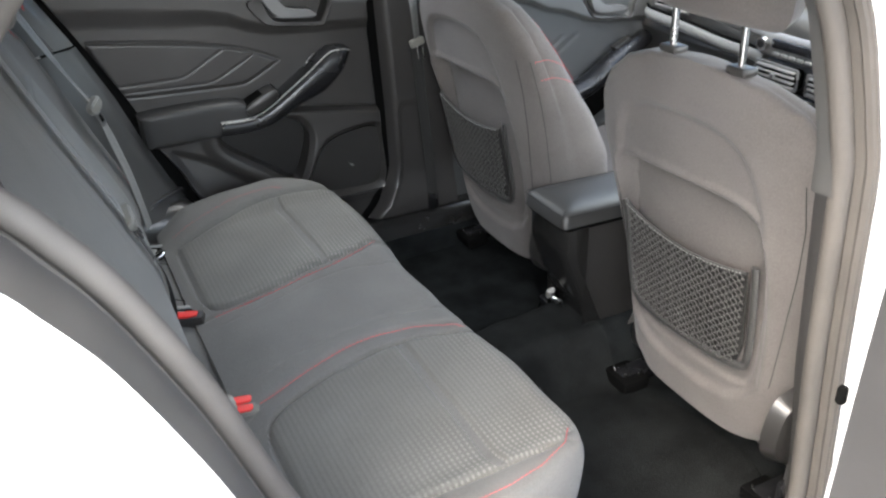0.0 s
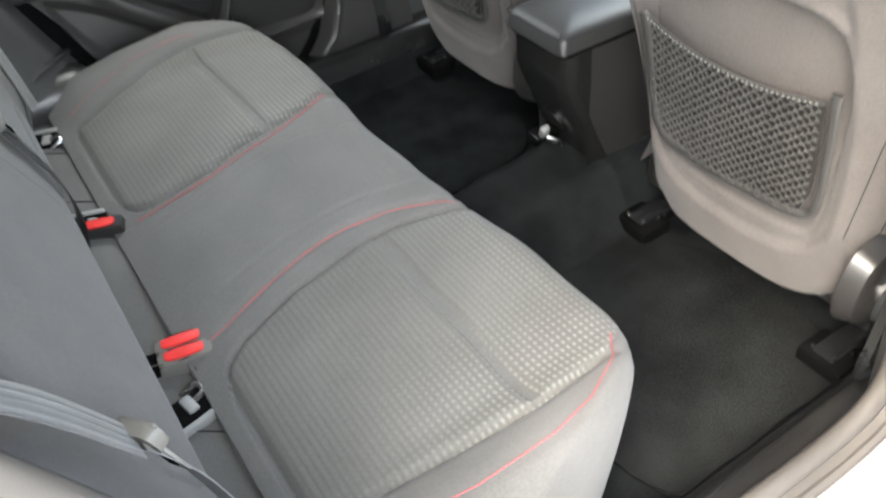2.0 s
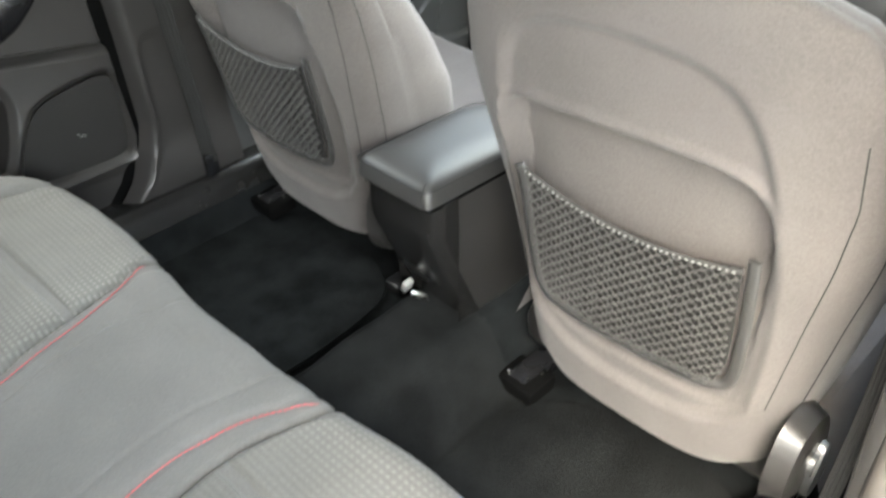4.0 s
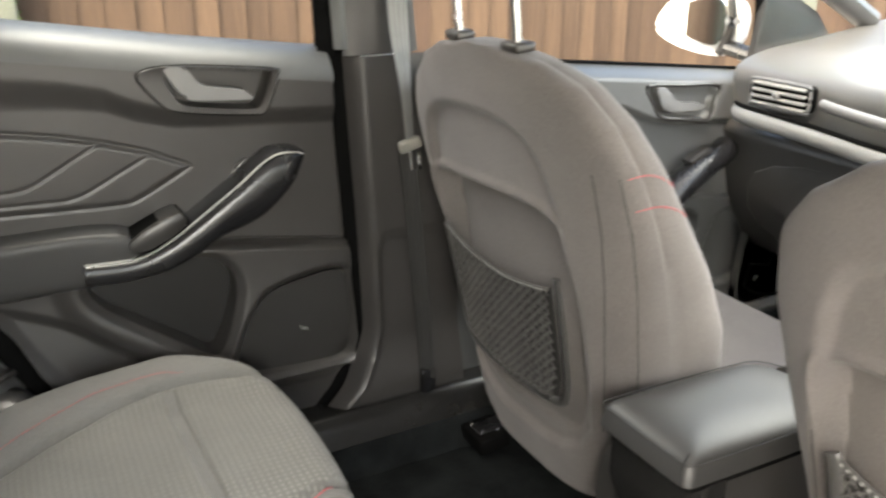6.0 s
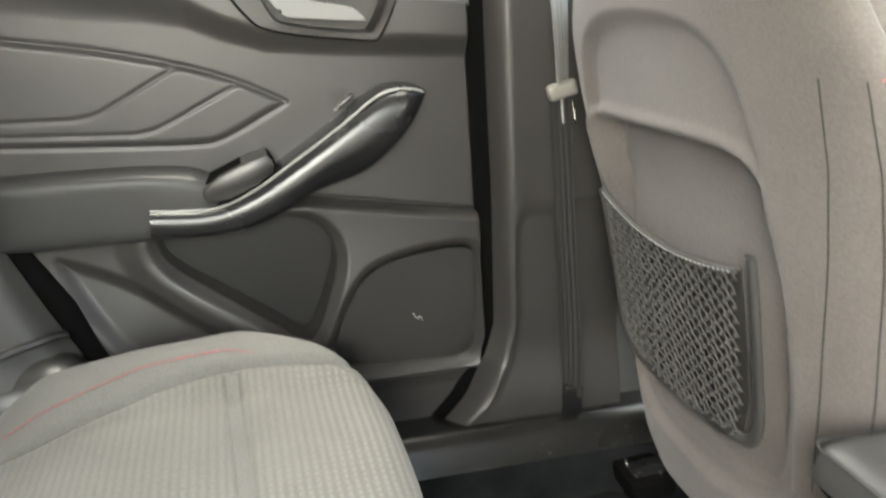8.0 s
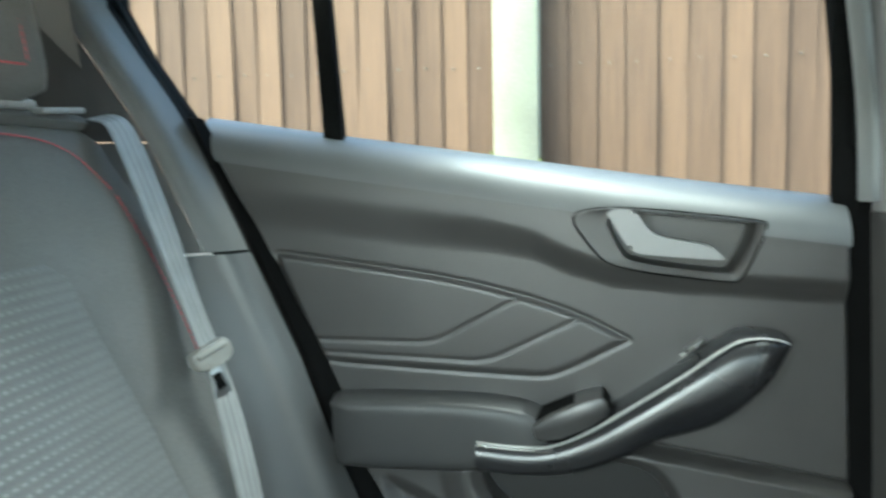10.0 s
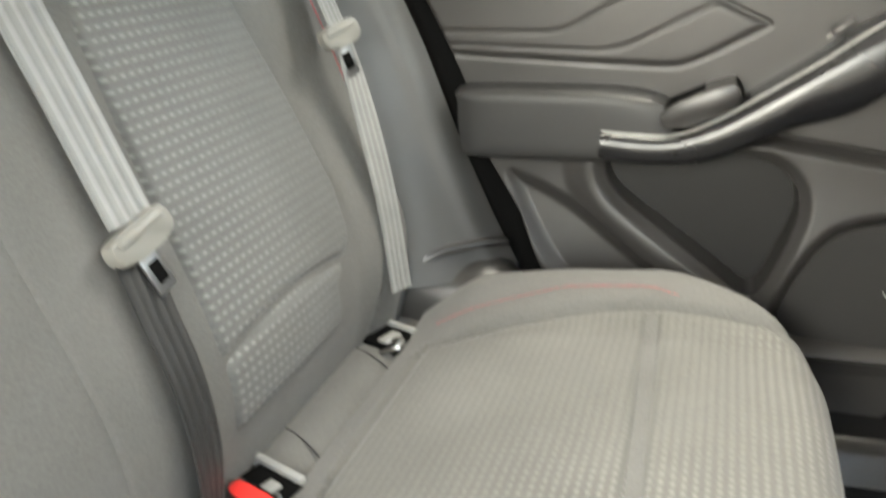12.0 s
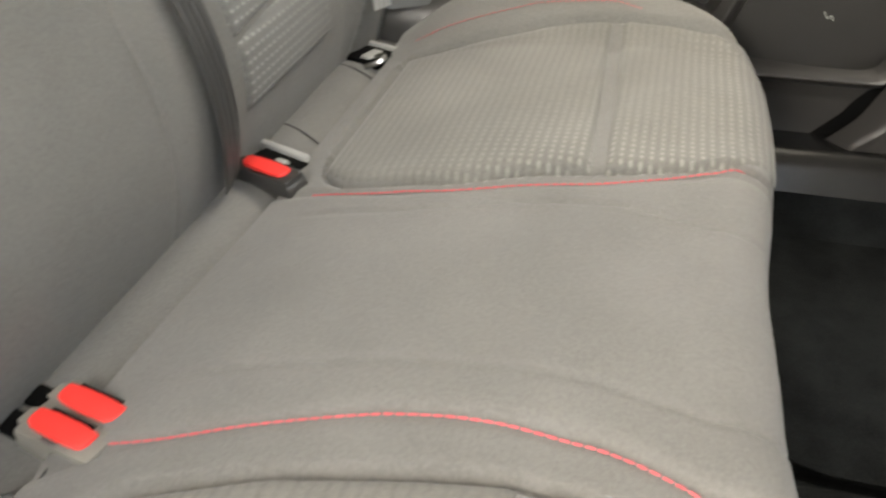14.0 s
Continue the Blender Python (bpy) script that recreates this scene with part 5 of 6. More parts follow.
def front_seat(label, narrow=1.0, ends=(-0.21, 0.205)):
    """narrow: share of the net pocket's inner half; ends: runner ends left bare."""
    s = thing("car_seat", label, "car seat", "front seats")
    m = 224
    zs = np.concatenate([np.linspace(0.15, 0.76, 150), 0.76 + 0.07 * np.sin(np.linspace(0, 1, 31)[1:] * math.pi / 2)])
    Wd, Dp = np.interp(zs, *SEAT_W), np.interp(zs, *SEAT_D)
    k = np.ones(9) / 9
    sm = lambda a: np.convolve(np.pad(a, 4, mode="edge"), k, "valid")
    Wd[:145], Dp = sm(Wd)[:145], sm(Dp)
    ang = np.linspace(0, 2 * math.pi, m, endpoint=False)
    ca, sa = np.cos(ang), np.sin(ang)
    e = 2 / 3.4
    cx, cy = np.sign(ca) * np.abs(ca) ** e, np.sign(sa) * np.abs(sa) ** e
    X = Wd[:, None] * cx[None, :]
    flare = (0.5 + 0.5 * cy[None, :]) * (step(zs, 0.34, 0.52) * (1 - step(zs, 0.70, 0.80)))[:, None]
    X = X * (1 + np.where(X < 0, 0.24, 0.0) * flare)
    yr = seat_rear_y(zs)[:, None]
    Zm = zs[:, None] * np.ones((1, m))
    Y = yr + Dp[:, None] * (0.5 + 0.5 * cy[None, :])
    back = (cy < -0.55)[None, :] * np.ones((len(zs), 1), bool)
    front = (cy > 0.3)[None, :]
    Y = Y - front * 0.07 * (1 - np.clip(np.abs(X) / 0.17, 0, 1) ** 2) * step(Zm, 0.2, 0.3) * (1 - step(Zm, 0.66, 0.80))
    low, high = inside(X, Zm, PANEL_LOW), inside(X, Zm, PANEL_HIGH)
    rec = 0.014 * step(high, -0.006, 0.014) + 0.030 * step(low, -0.003, 0.010) * (0.25 + 0.75 * step(Zm, 0.30, 0.56))
    rec = rec - 0.006 * (1 - step(np.abs(low + 0.008), 0, 0.012)) * step(Zm, 0.5, 0.6)
    Y = Y + np.where(back, rec, 0)
    side_seam = np.abs(cy[None, :] - (-0.10)) * Dp[:, None] * 0.5
    X = X - np.sign(X) * 0.004 * (1 - step(side_seam, 0, 0.006)) * (np.abs(cx)[None, :] > 0.9)
    h, w = X.shape
    verts = list(zip(X.ravel(), Y.ravel(), Zm.ravel()))
    faces = [(j * w + i, j * w + (i + 1) % w, (j + 1) * w + (i + 1) % w, (j + 1) * w + i) for j in range(h - 1) for i in range(w)]
    faces += [tuple(range(w))[::-1], tuple(range((h - 1) * w, h * w))]
    back_ob = part("backrest", (verts, faces), m_fabric2, s)
    # side seams, sewn
    for sd in (-1, 1):
        for off in (-0.80, -0.56):
            P = []
            for z in np.linspace(0.30, 0.70, 18):
                d, wd = float(np.interp(z, *SEAT_D)), float(np.interp(z, *SEAT_W))
                P.append((sd * (wd * (1 - abs(off) ** 3.4) ** (1 / 3.4) + 0.0006), float(seat_rear_y(z)) + d * (0.5 + 0.5 * off), z))
            part("side_seam", tube(P, 0.0008, 5, n=2), m_darkthread, back_ob)
        P, Q = [], []
        for q in np.linspace(0.0, 1.0, 14):
            for L, z0 in ((P, 0.700), (Q, 0.660)):
                z = z0 + 0.006 * math.sin(q * 3.0) - 0.055 * q ** 2.4
                d, wd = float(np.interp(z, *SEAT_D)), float(np.interp(z, *SEAT_W))
                c = -0.45 + 1.35 * q
                x = wd * max(0.0, 1 - abs(c) ** 3.4) ** (1 / 3.4)
                L.append((sd * (x + 0.001), float(seat_rear_y(z)) + d * (0.5 + 0.5 * c), z))
        for L in (P, Q):
            part("stitching", stitches(L, (sd, 0.3, 0), r=0.0008), m_thread, back_ob, "red sewn seam")
        E = []
        for z in np.linspace(0.62, 0.77, 12):
            d, wd = float(np.interp(z, *SEAT_D)), float(np.interp(z, *SEAT_W))
            E.append((sd * (wd * 0.80), float(seat_rear_y(z)) + d * 0.955, z))
        part("stitching", stitches(E, (sd, 0.6, 0), r=0.0008), m_thread, back_ob, "red sewn seam")
    # map net in its bent frame
    yb = lambda z: float(seat_rear_y(z)) + 0.006
    U = [(-0.178, 0.517), (-0.171, 0.50), (-0.162, 0.44), (-0.152, 0.36), (-0.138, 0.325), (-0.11, 0.311), (-0.04, 0.306), (0.03, 0.308), (0.10, 0.313), (0.132, 0.318), (0.145, 0.345), (0.147, 0.42), (0.146, 0.48), (0.144, 0.524)]
    U = [(a * (narrow if a > 0 else 1), c) for a, c in U]
    U = [(a, yb(c) + 0.010 * float(step(np.array(a), 0.09, 0.14)) - 0.002, c) for a, c in U]
    pocket = part("pocket_frame", tube(U, lambda q: 0.0092 - 0.0016 * (q > 0.6), 12, n=5, flat=0.48, up=(0, 1, 0)), m_ctrim, s, "dark flat plastic frame of the net pocket")
    NET = [(-0.166, 0.508), (-0.156, 0.42), (-0.146, 0.35), (-0.132, 0.324), (-0.04, 0.309), (0.10, 0.316), (0.128, 0.322), (0.140, 0.36), (0.141, 0.42), (0.138, 0.515)]
    NET = [(a * (narrow if a > 0 else 1), c) for a, c in NET]
    rim = lambda x: 0.495 + 0.022 * ((x + 0.012) / 0.158) ** 2
    outline = NET + [(x, rim(x)) for x in np.linspace(0.137 * narrow, -0.160, 10)]
    verts, faces = [], []

    def cord(P, r):
        o = len(verts)
        for p in P:
            for dx, dy, dz in ((r, 0, 0), (0, -r, 0.5 * r), (-r, 0, 0), (0, r, -0.5 * r)):
                verts.append((p[0] + dx, p[1] + dy, p[2] + dz))
        for i in range(len(P) - 1):
            for q in range(4):
                q2 = (q + 1) % 4
                faces.append((o + i * 4 + q, o + i * 4 + q2, o + i * 4 + 4 + q2, o + i * 4 + 4 + q))

    for d in (-1, 1):
        for c in np.arange(-0.6, 1.4, 0.0150):
            tt = np.linspace(-0.30, 0.30, 161)
            xx, zz = tt, c + d * tt * 0.95
            ok = inside(xx, zz, outline) > 0.0
            run = []
            for i in range(161):
                if ok[i]:
                    bulge = 0.008 * math.cos(xx[i] / 0.16 * 1.4)
                    run.append((xx[i] + 0.0012 * math.sin(i * 0.9), yb(zz[i]) - 0.003 - bulge + 0.0008 * math.sin(i * 1.1 + d), zz[i]))
                else:
                    if len(run) > 2:
                        cord(run[::2], 0.0017)
                    run = []
            if len(run) > 2:
                cord(run[::2], 0.0017)
    # dark sheet added behind the cords: the pocket's shade as a colour
    back = [(0.97 * a - 0.0003, 0.41 + 0.97 * (c - 0.41)) for a, c in outline]
    part("pocket_shade", prism(back, lambda a, c, d: (a, yb(c) + 0.006 * float(step(np.array(a), 0.05, 0.13)) - d - 0.004 * math.cos(a / 0.16 * 1.4), c), 0.002), m_netshade, pocket, "dark sheet standing in for shade behind the net")

    def knot(x, y, z, r):
        o = len(verts)
        verts.extend([(x + r, y, z), (x, y, z + r * 0.8), (x - r, y, z), (x, y, z - r * 0.8), (x, y - r * 0.8, z), (x, y + r * 0.6, z)])
        for q in range(4):
            faces.append((o + q, o + (q + 1) % 4, o + 4))
            faces.append((o + (q + 1) % 4, o + q, o + 5))

    lines = np.arange(-0.6, 1.4, 0.0150)
    for c1 in lines:
        for c2 in lines:
            x, z = (c2 - c1) / 1.9, (c1 + c2) / 2
            if abs(x) < 0.18 and 0.28 < z < 0.54 and float(inside(np.array([x]), np.array([z]), outline)[0]) > 0.002:
                knot(x, yb(z) - 0.0045 - 0.008 * math.cos(x / 0.16 * 1.4), z, 0.0040)
    part("net", (verts, faces), m_net, pocket, "stretched elastic mesh net", smooth=False)
    hem = [(x, yb(rim(x)) - 0.004 - 0.008 * math.cos(x / 0.16 * 1.4), rim(x)) for x in np.linspace(-0.164, 0.139 * narrow, 12)]
    part("net_hem", tube(hem, 0.0030, 8, n=3), m_net, pocket)
    hem_bm = stitches(smooth_path([(a, b - 0.003, c) for a, b, c in hem], 4), (0, -1, 0), 0.004, 0.004, 0.0012)
    part("hem_thread", hem_bm, m_greyplastic, pocket)
    # headrest
    hy = 0.788
    head = part("headrest", head_geo(hy), m_fabric2, s)
    part("stitching", stitches(smooth_path([(0.118, hy - 0.005 + 0.02, 0.925), (0.125, hy + 0.02, 0.97), (0.118, hy + 0.02, 1.03), (0.10, hy + 0.02, 1.08)], 6), (1, 0, 0), r=0.0014), m_thread, head, "red sewn seam")
    for dx in (-0.075, 0.075):
        part("headrest_post", tube([(dx, hy - 0.002, 0.822), (dx, hy - 0.004, 0.93)], 0.0062, 12, n=1), m_chrome, s, "chrome headrest post")
        part("post_collar", box((0.040, 0.030, 0.013), (dx, hy - 0.001, 0.832), 0.005, 3), m_softplastic, s)
    # base cushion and runners
    def cush(u, v):
        a = u * 2 - 1
        x = 0.262 * math.copysign(abs(a) ** 0.9, a)
        t = v
        y = 0.90 + 0.45 * min(1, t * 1.25)
        z = 0.228 + 0.026 * min(1, t * 1.2) + 0.020 * abs(a) ** 3
        z -= 0.10 * max(0, abs(a) - 0.86) / 0.14
        if t > 0.8:
            q = (t - 0.8) / 0.2
            y += 0.05 * math.sin(q * 1.57)
            z -= 0.16 * (1 - math.cos(q * 1.57))
        return (x, y, z)

    part("cushion", grid(50, 40, cush), m_fabric2, s)
    part("seat_pan", box((0.46, 0.42, 0.08), (0, 1.08, 0.165), 0.03, 3), m_plastic, s)
    for dx in (-0.21, 0.205):
        part("riser", box((0.03, 0.30, 0.10), (dx, 1.08, 0.118), 0.008), m_plastic, s)
        rail = part("runner", box((0.042, 0.42, 0.028), (dx, 1.05, 0.055), 0.006), m_gloss, s, "black steel seat runner on the floor")
        if dx not in ends:
            continue
        part("runner_end", box((0.078, 0.066, 0.030), (dx + 0.004, 0.862, 0.052), 0.005, 2), m_rubber, rail)
        for q, w in ((-0.020, 0.846), (0.016, 0.850), (0.026, 0.878)):
            bm = bmesh.new()
            bmesh.ops.create_cone(bm, segments=8, radius1=0.0042, radius2=0.003, depth=0.006, cap_ends=True)
            bmesh.ops.translate(bm, vec=(dx + q, w, 0.0690), verts=bm.verts)
            part("bolt", bm, m_chrome, rail)
    # recliner covers at the foot of the back
    for sd in (1,):
        out = rounded([(0.806, 0.20), (0.808, 0.27), (0.832, 0.306), (0.885, 0.308), (0.922, 0.26), (0.926, 0.15), (0.862, 0.148)], 4)
        v, f = pillow(out, lambda a, b, d: (sd * (0.215 + d), a, b), 0.035, 7, 3.5)
        cov = part("recliner_cover", (v, f), m_plastic, s, "dark plastic hinge cover")
        part("lever", prism(chaikin([(0.845, 0.185), (0.860, 0.262), (0.882, 0.268), (0.876, 0.228), (0.896, 0.200), (0.868, 0.175)], 2), lambda a, b, d: (sd * (0.250 + d), a, b), 0.010, 0.003), m_steel, cov, "worn bare steel hinge plate")
        part("recliner_pin", tube([(sd * 0.248, 0.862, 0.235), (sd * 0.256, 0.862, 0.235)], 0.018, 12, n=1), m_steel, cov)
    return s


def head_geo(hy):
    out = rounded([(-0.125, 0.90), (-0.138, 0.97), (-0.125, 1.055), (-0.07, 1.095), (0.07, 1.095), (0.125, 1.055), (0.138, 0.97), (0.125, 0.90), (0.06, 0.888), (-0.06, 0.888)], 5)
    f1 = lambda a, b, d: (a, hy + 0.02 - d - 0.10 * (b - 0.9), b)
    f2 = lambda a, b, d: (a, hy + 0.02 + d - 0.10 * (b - 0.9), b)
    v, f = pillow(out, f1, 0.050, 10, 2.8)
    v2, g = pillow(out, f2, 0.065, 10, 2.6)
    return v + v2, f + [tuple(i + len(v) for i in q) for q in g]


driver = front_seat("dark grey cloth front seat with a net pocket")
driver.location = (0.358, 0, 0)
passenger = front_seat("dark grey cloth front passenger seat with a net pocket", 0.87, (-0.21,))
passenger.matrix_world = pose(-0.374, 0.79, 0.363, 4.0) @ pose(0, -0.80, -0.35)

# ---- centre console ----
con = thing("centre_console", "black plastic centre console between the front seats", "console")
CX, CW = -0.027, 0.074


def con_back(z):
    """Rear face of the console: upright under the lid, then running forward to the floor."""
    return 0.762 + 0.085 * float(np.clip((0.335 - z) / 0.21, 0, 1)) ** 1.15


def con_ring(z, grow=0.0, reach=1.55):
    w = CW - 0.008 * float(np.clip((0.335 - z) / 0.21, 0, 1)) + grow
    back = con_back(z) - grow
    pts = [(-w, reach), (-w, back + 0.030), (-w + 0.004, back + 0.012), (-w + 0.014, back + 0.003), (-w + 0.03, back), (w - 0.03, back), (w - 0.014, back + 0.003), (w - 0.004, back + 0.012), (w, back + 0.030), (w, reach)]
    return [(CX + x, y, z) for x, y in pts]


def con_shell(z0, z1, rows, grow, reach):
    rings = [con_ring(z0 + (z1 - z0) * k / (rows - 1), grow, reach) for k in range(rows)]
    n = len(rings[0])
    return [p for r in rings for p in r], [(k * n + i, k * n + i + 1, (k + 1) * n + i + 1, (k + 1) * n + i) for k in range(rows - 1) for i in range(n - 1)]


part("body", con_shell(0.08, 0.398, 22, 0.0, 1.55), m_plastic, con)
part("end_cap", con_shell(0.09, 0.396, 22, 0.003, 0.815), m_sill, con, "smooth dark plastic cap over the console's rear end")
lid_out = chaikin([(CX - 0.080, 0.775), (CX - 0.079, 0.750), (CX - 0.055, 0.747), (CX + 0.055, 0.747), (CX + 0.079, 0.750), (CX + 0.080, 0.775), (CX + 0.080, 0.95), (CX + 0.074, 1.04), (CX - 0.074, 1.04), (CX - 0.080, 0.95)], 3)


def lid_pt(a, b, d):
    return (a, b, 0.404 - 0.03 * (b - 0.76) + d)


armrest = part("armrest_lid", pillow(lid_out, lid_pt, 0.042, 22, 3.4), m_leather, con, "padded black leatherette armrest lid")
part("base", prism(lid_out, lambda a, b, d: (CX + (a - CX) * 0.955, 0.9 + (b - 0.9) * 0.95, 0.394 - 0.03 * (b - 0.76) + d), 0.012, 0.003), m_rubber, armrest)
seam = [(CX + (a - CX) * 0.985, 0.9 + (b - 0.9) * 0.985, 0.404 - 0.03 * (b - 0.76) + 0.0275) for a, b in lid_out]
part("seam", tube(seam[::2], 0.0010, 5, True, n=2), m_darkthread, armrest)
part("lid_joint", tube([(CX + 0.071, 0.7505, 0.405), (CX + 0.070, 0.749, 0.425), (CX + 0.067, 0.760, 0.442)], 0.0010, 5, n=3), m_darkthread, armrest)
clip = thing("console_clip", "small chrome clip at the foot of the console", "clip")
part("clip_plate", box((0.030, 0.006, 0.016), (-0.024, 0.792, 0.178), 0.002, turn=Euler((0.3, 0, 0.3)).to_matrix()), m_chrome, clip)
part("clip_tab", box((0.012, 0.018, 0.030), (-0.058, 0.796, 0.180), 0.003, turn=Euler((0.2, 0.5, 0)).to_matrix()), m_greyplastic, clip)
shift = thing("gear_lever", "black gear lever with a leather boot", "gear lever")
part("boot", tube([(0, 1.33, 0.40), (0, 1.335, 0.44), (0, 1.34, 0.48)], lambda s: 0.045 * (1 - 0.7 * s), 12, n=3), m_leather, shift)
part("knob", tube([(0, 1.34, 0.475), (0, 1.345, 0.50), (0, 1.345, 0.53), (0, 1.345, 0.545)], lambda s: 0.024 - 0.008 * s, 12, n=3), m_gloss, shift)


# ---- dashboard ----
def dash_profile(v):
    pts = [(1.60, 0.30), (1.53, 0.42), (1.50, 0.55), (1.495, 0.575), (1.515, 0.600), (1.512, 0.615), (1.508, 0.660), (1.505, 0.690), (1.525, 0.715), (1.60, 0.735), (1.75, 0.750), (1.95, 0.775), (2.10, 0.79)]
    P = smooth_path([(a, b, 0) for a, b in pts], 5)
    q = v * (len(P) - 1)
    i = min(int(q), len(P) - 2)
    p = P[i].lerp(P[i + 1], q - i)
    return p.x, p.y


dash = thing("dashboard", "dark grey dashboard with satin trim strip", "dashboard")


def dash_f(u, v):
    x = -0.69 + 1.38 * u
    y, z = dash_profile(v)
    bow = 0.07 * (abs(x) / 0.69) ** 2.5
    return (x, y + bow * 0.5, z + 0.015 * math.exp(-((x - 0.36) / 0.18) ** 2) * (v > 0.6))


# fascia split in two tones; the upper one is paled for skylight on it
part("fascia", grid(60, 50, lambda u, v: dash_f(u, 0.325 + 0.675 * v)), m_pillar, dash)
part("lower_fascia", grid(60, 24, lambda u, v: dash_f(u, 0.325 * v)), m_ctrim, dash, "dark lower dashboard panel")
part("glovebox", prism(chaikin([(-0.62, 0.34), (-0.62, 0.535), (-0.20, 0.555), (-0.16, 0.53), (-0.16, 0.36)], 2), lambda a, b, d: (a, 1.560 - 0.24 * (b - 0.34) + 0.02 * (abs(a) / 0.6) - d, b), 0.014, 0.006), m_ctrim, dash, "dark glovebox lid")
strip_p = [(-0.640, 1.508, 0.622), (-0.60, 1.494, 0.620), (-0.43, 1.490, 0.612), (-0.30, 1.488, 0.602), (-0.16, 1.486, 0.600)]
part("trim_strip", tube(strip_p, 0.018, 12, flat=0.75, up=(0, 1, 0)), m_greyplastic, dash, "pale grey strip along the fascia")
part("strip_gap", tube([(x, y - 0.006, z + 0.020) for x, y, z in strip_p], 0.004, 8), m_rubber, dash)
part("upper_strip", tube([(-0.43, 1.496, 0.672), (-0.35, 1.490, 0.665), (-0.22, 1.486, 0.657), (-0.15, 1.484, 0.657)], 0.009, 10, flat=1.2), m_satin, dash, "satin silver strip along the fascia")


def air_vent(x, y, z, w, h):
    e = part("air_vent", box((w, 0.03, h), (x, y, z), 0.010, 3), m_rubber, dash, "slatted air vent with a bright frame")
    part("vent_frame", tube([(x - w / 2, y - 0.014, z - h / 2 + 0.008), (x - w / 2, y - 0.014, z + h / 2 - 0.008), (x - w / 2 + 0.012, y - 0.014, z + h / 2), (x + w / 2 - 0.012, y - 0.014, z + h / 2), (x + w / 2, y - 0.014, z + h / 2 - 0.008), (x + w / 2, y - 0.014, z - h / 2 + 0.008), (x + w / 2 - 0.012, y - 0.014, z - h / 2), (x - w / 2 + 0.012, y - 0.014, z - h / 2)], 0.0035, 6, True, n=3), m_satin, e)
    for k in range(4):
        part("slat", box((w - 0.012, 0.016, 0.005), (x, y - 0.014, z - h / 2 + (k + 0.5) * h / 4), 0.002, turn=Euler((0.35, 0, 0)).to_matrix()), m_greyplastic, e)
    part("vent_knob", box((0.014, 0.012, 0.010), (x, y - 0.024, z), 0.003), m_satin, e)


air_vent(-0.527, 1.508, 0.674, 0.140, 0.052)
air_vent(-0.10, 1.475, 0.575, 0.13, 0.050)
air_vent(0.06, 1.475, 0.575, 0.13, 0.050)
radio = thing("radio_panel", "silver radio panel with two knobs and buttons", "car radio")
part("panel", box((0.30, 0.030, 0.060), (-0.025, 1.480, 0.640), 0.014, 3), m_satin, radio)
part("display", box((0.20, 0.010, 0.022), (-0.025, 1.464, 0.648), 0.003), m_screen, radio)
for x in (-0.150, 0.100):
    part("knob", tube([(x, 1.466, 0.642), (x, 1.450, 0.642)], 0.016, 16, n=1), m_chrome, radio)
    part("knob_face", tube([(x, 1.451, 0.642), (x, 1.448, 0.642)], 0.010, 14, n=1), m_gloss, radio)
for k in range(8):
    part("button", box((0.018, 0.008, 0.008), (-0.110 + 0.0245 * k, 1.463, 0.624), 0.002), m_greyplastic, radio)
stack = thing("heater_panel", "black heater control panel under the vents", "heater controls")
part("panel", box((0.30, 0.03, 0.085), (-0.02, 1.49, 0.50), 0.012, 3), m_gloss, stack)
for k in range(6):
    part("button", box((0.026, 0.01, 0.014), (-0.12 + 0.04 * k, 1.473, 0.525), 0.003), m_greyplastic, stack)
part("dial", tube([(-0.12, 1.478, 0.485), (-0.12, 1.460, 0.485)], 0.022, 16, n=1), m_greyplastic, stack)
part("dial", tube([(0.08, 1.478, 0.485), (0.08, 1.460, 0.485)], 0.022, 16, n=1), m_greyplastic, stack)
tab = thing("display_screen", "dark display screen standing on the dashboard", "screen")
part("housing", box((0.26, 0.022, 0.15), (-0.02, 1.56, 0.80), 0.010, 3, turn=Euler((-0.12, 0, 0)).to_matrix()), m_gloss, tab)
part("glass", box((0.24, 0.004, 0.13), (-0.02, 1.5475, 0.80), 0.002, turn=Euler((-0.12, 0, 0)).to_matrix()), m_screen, tab)


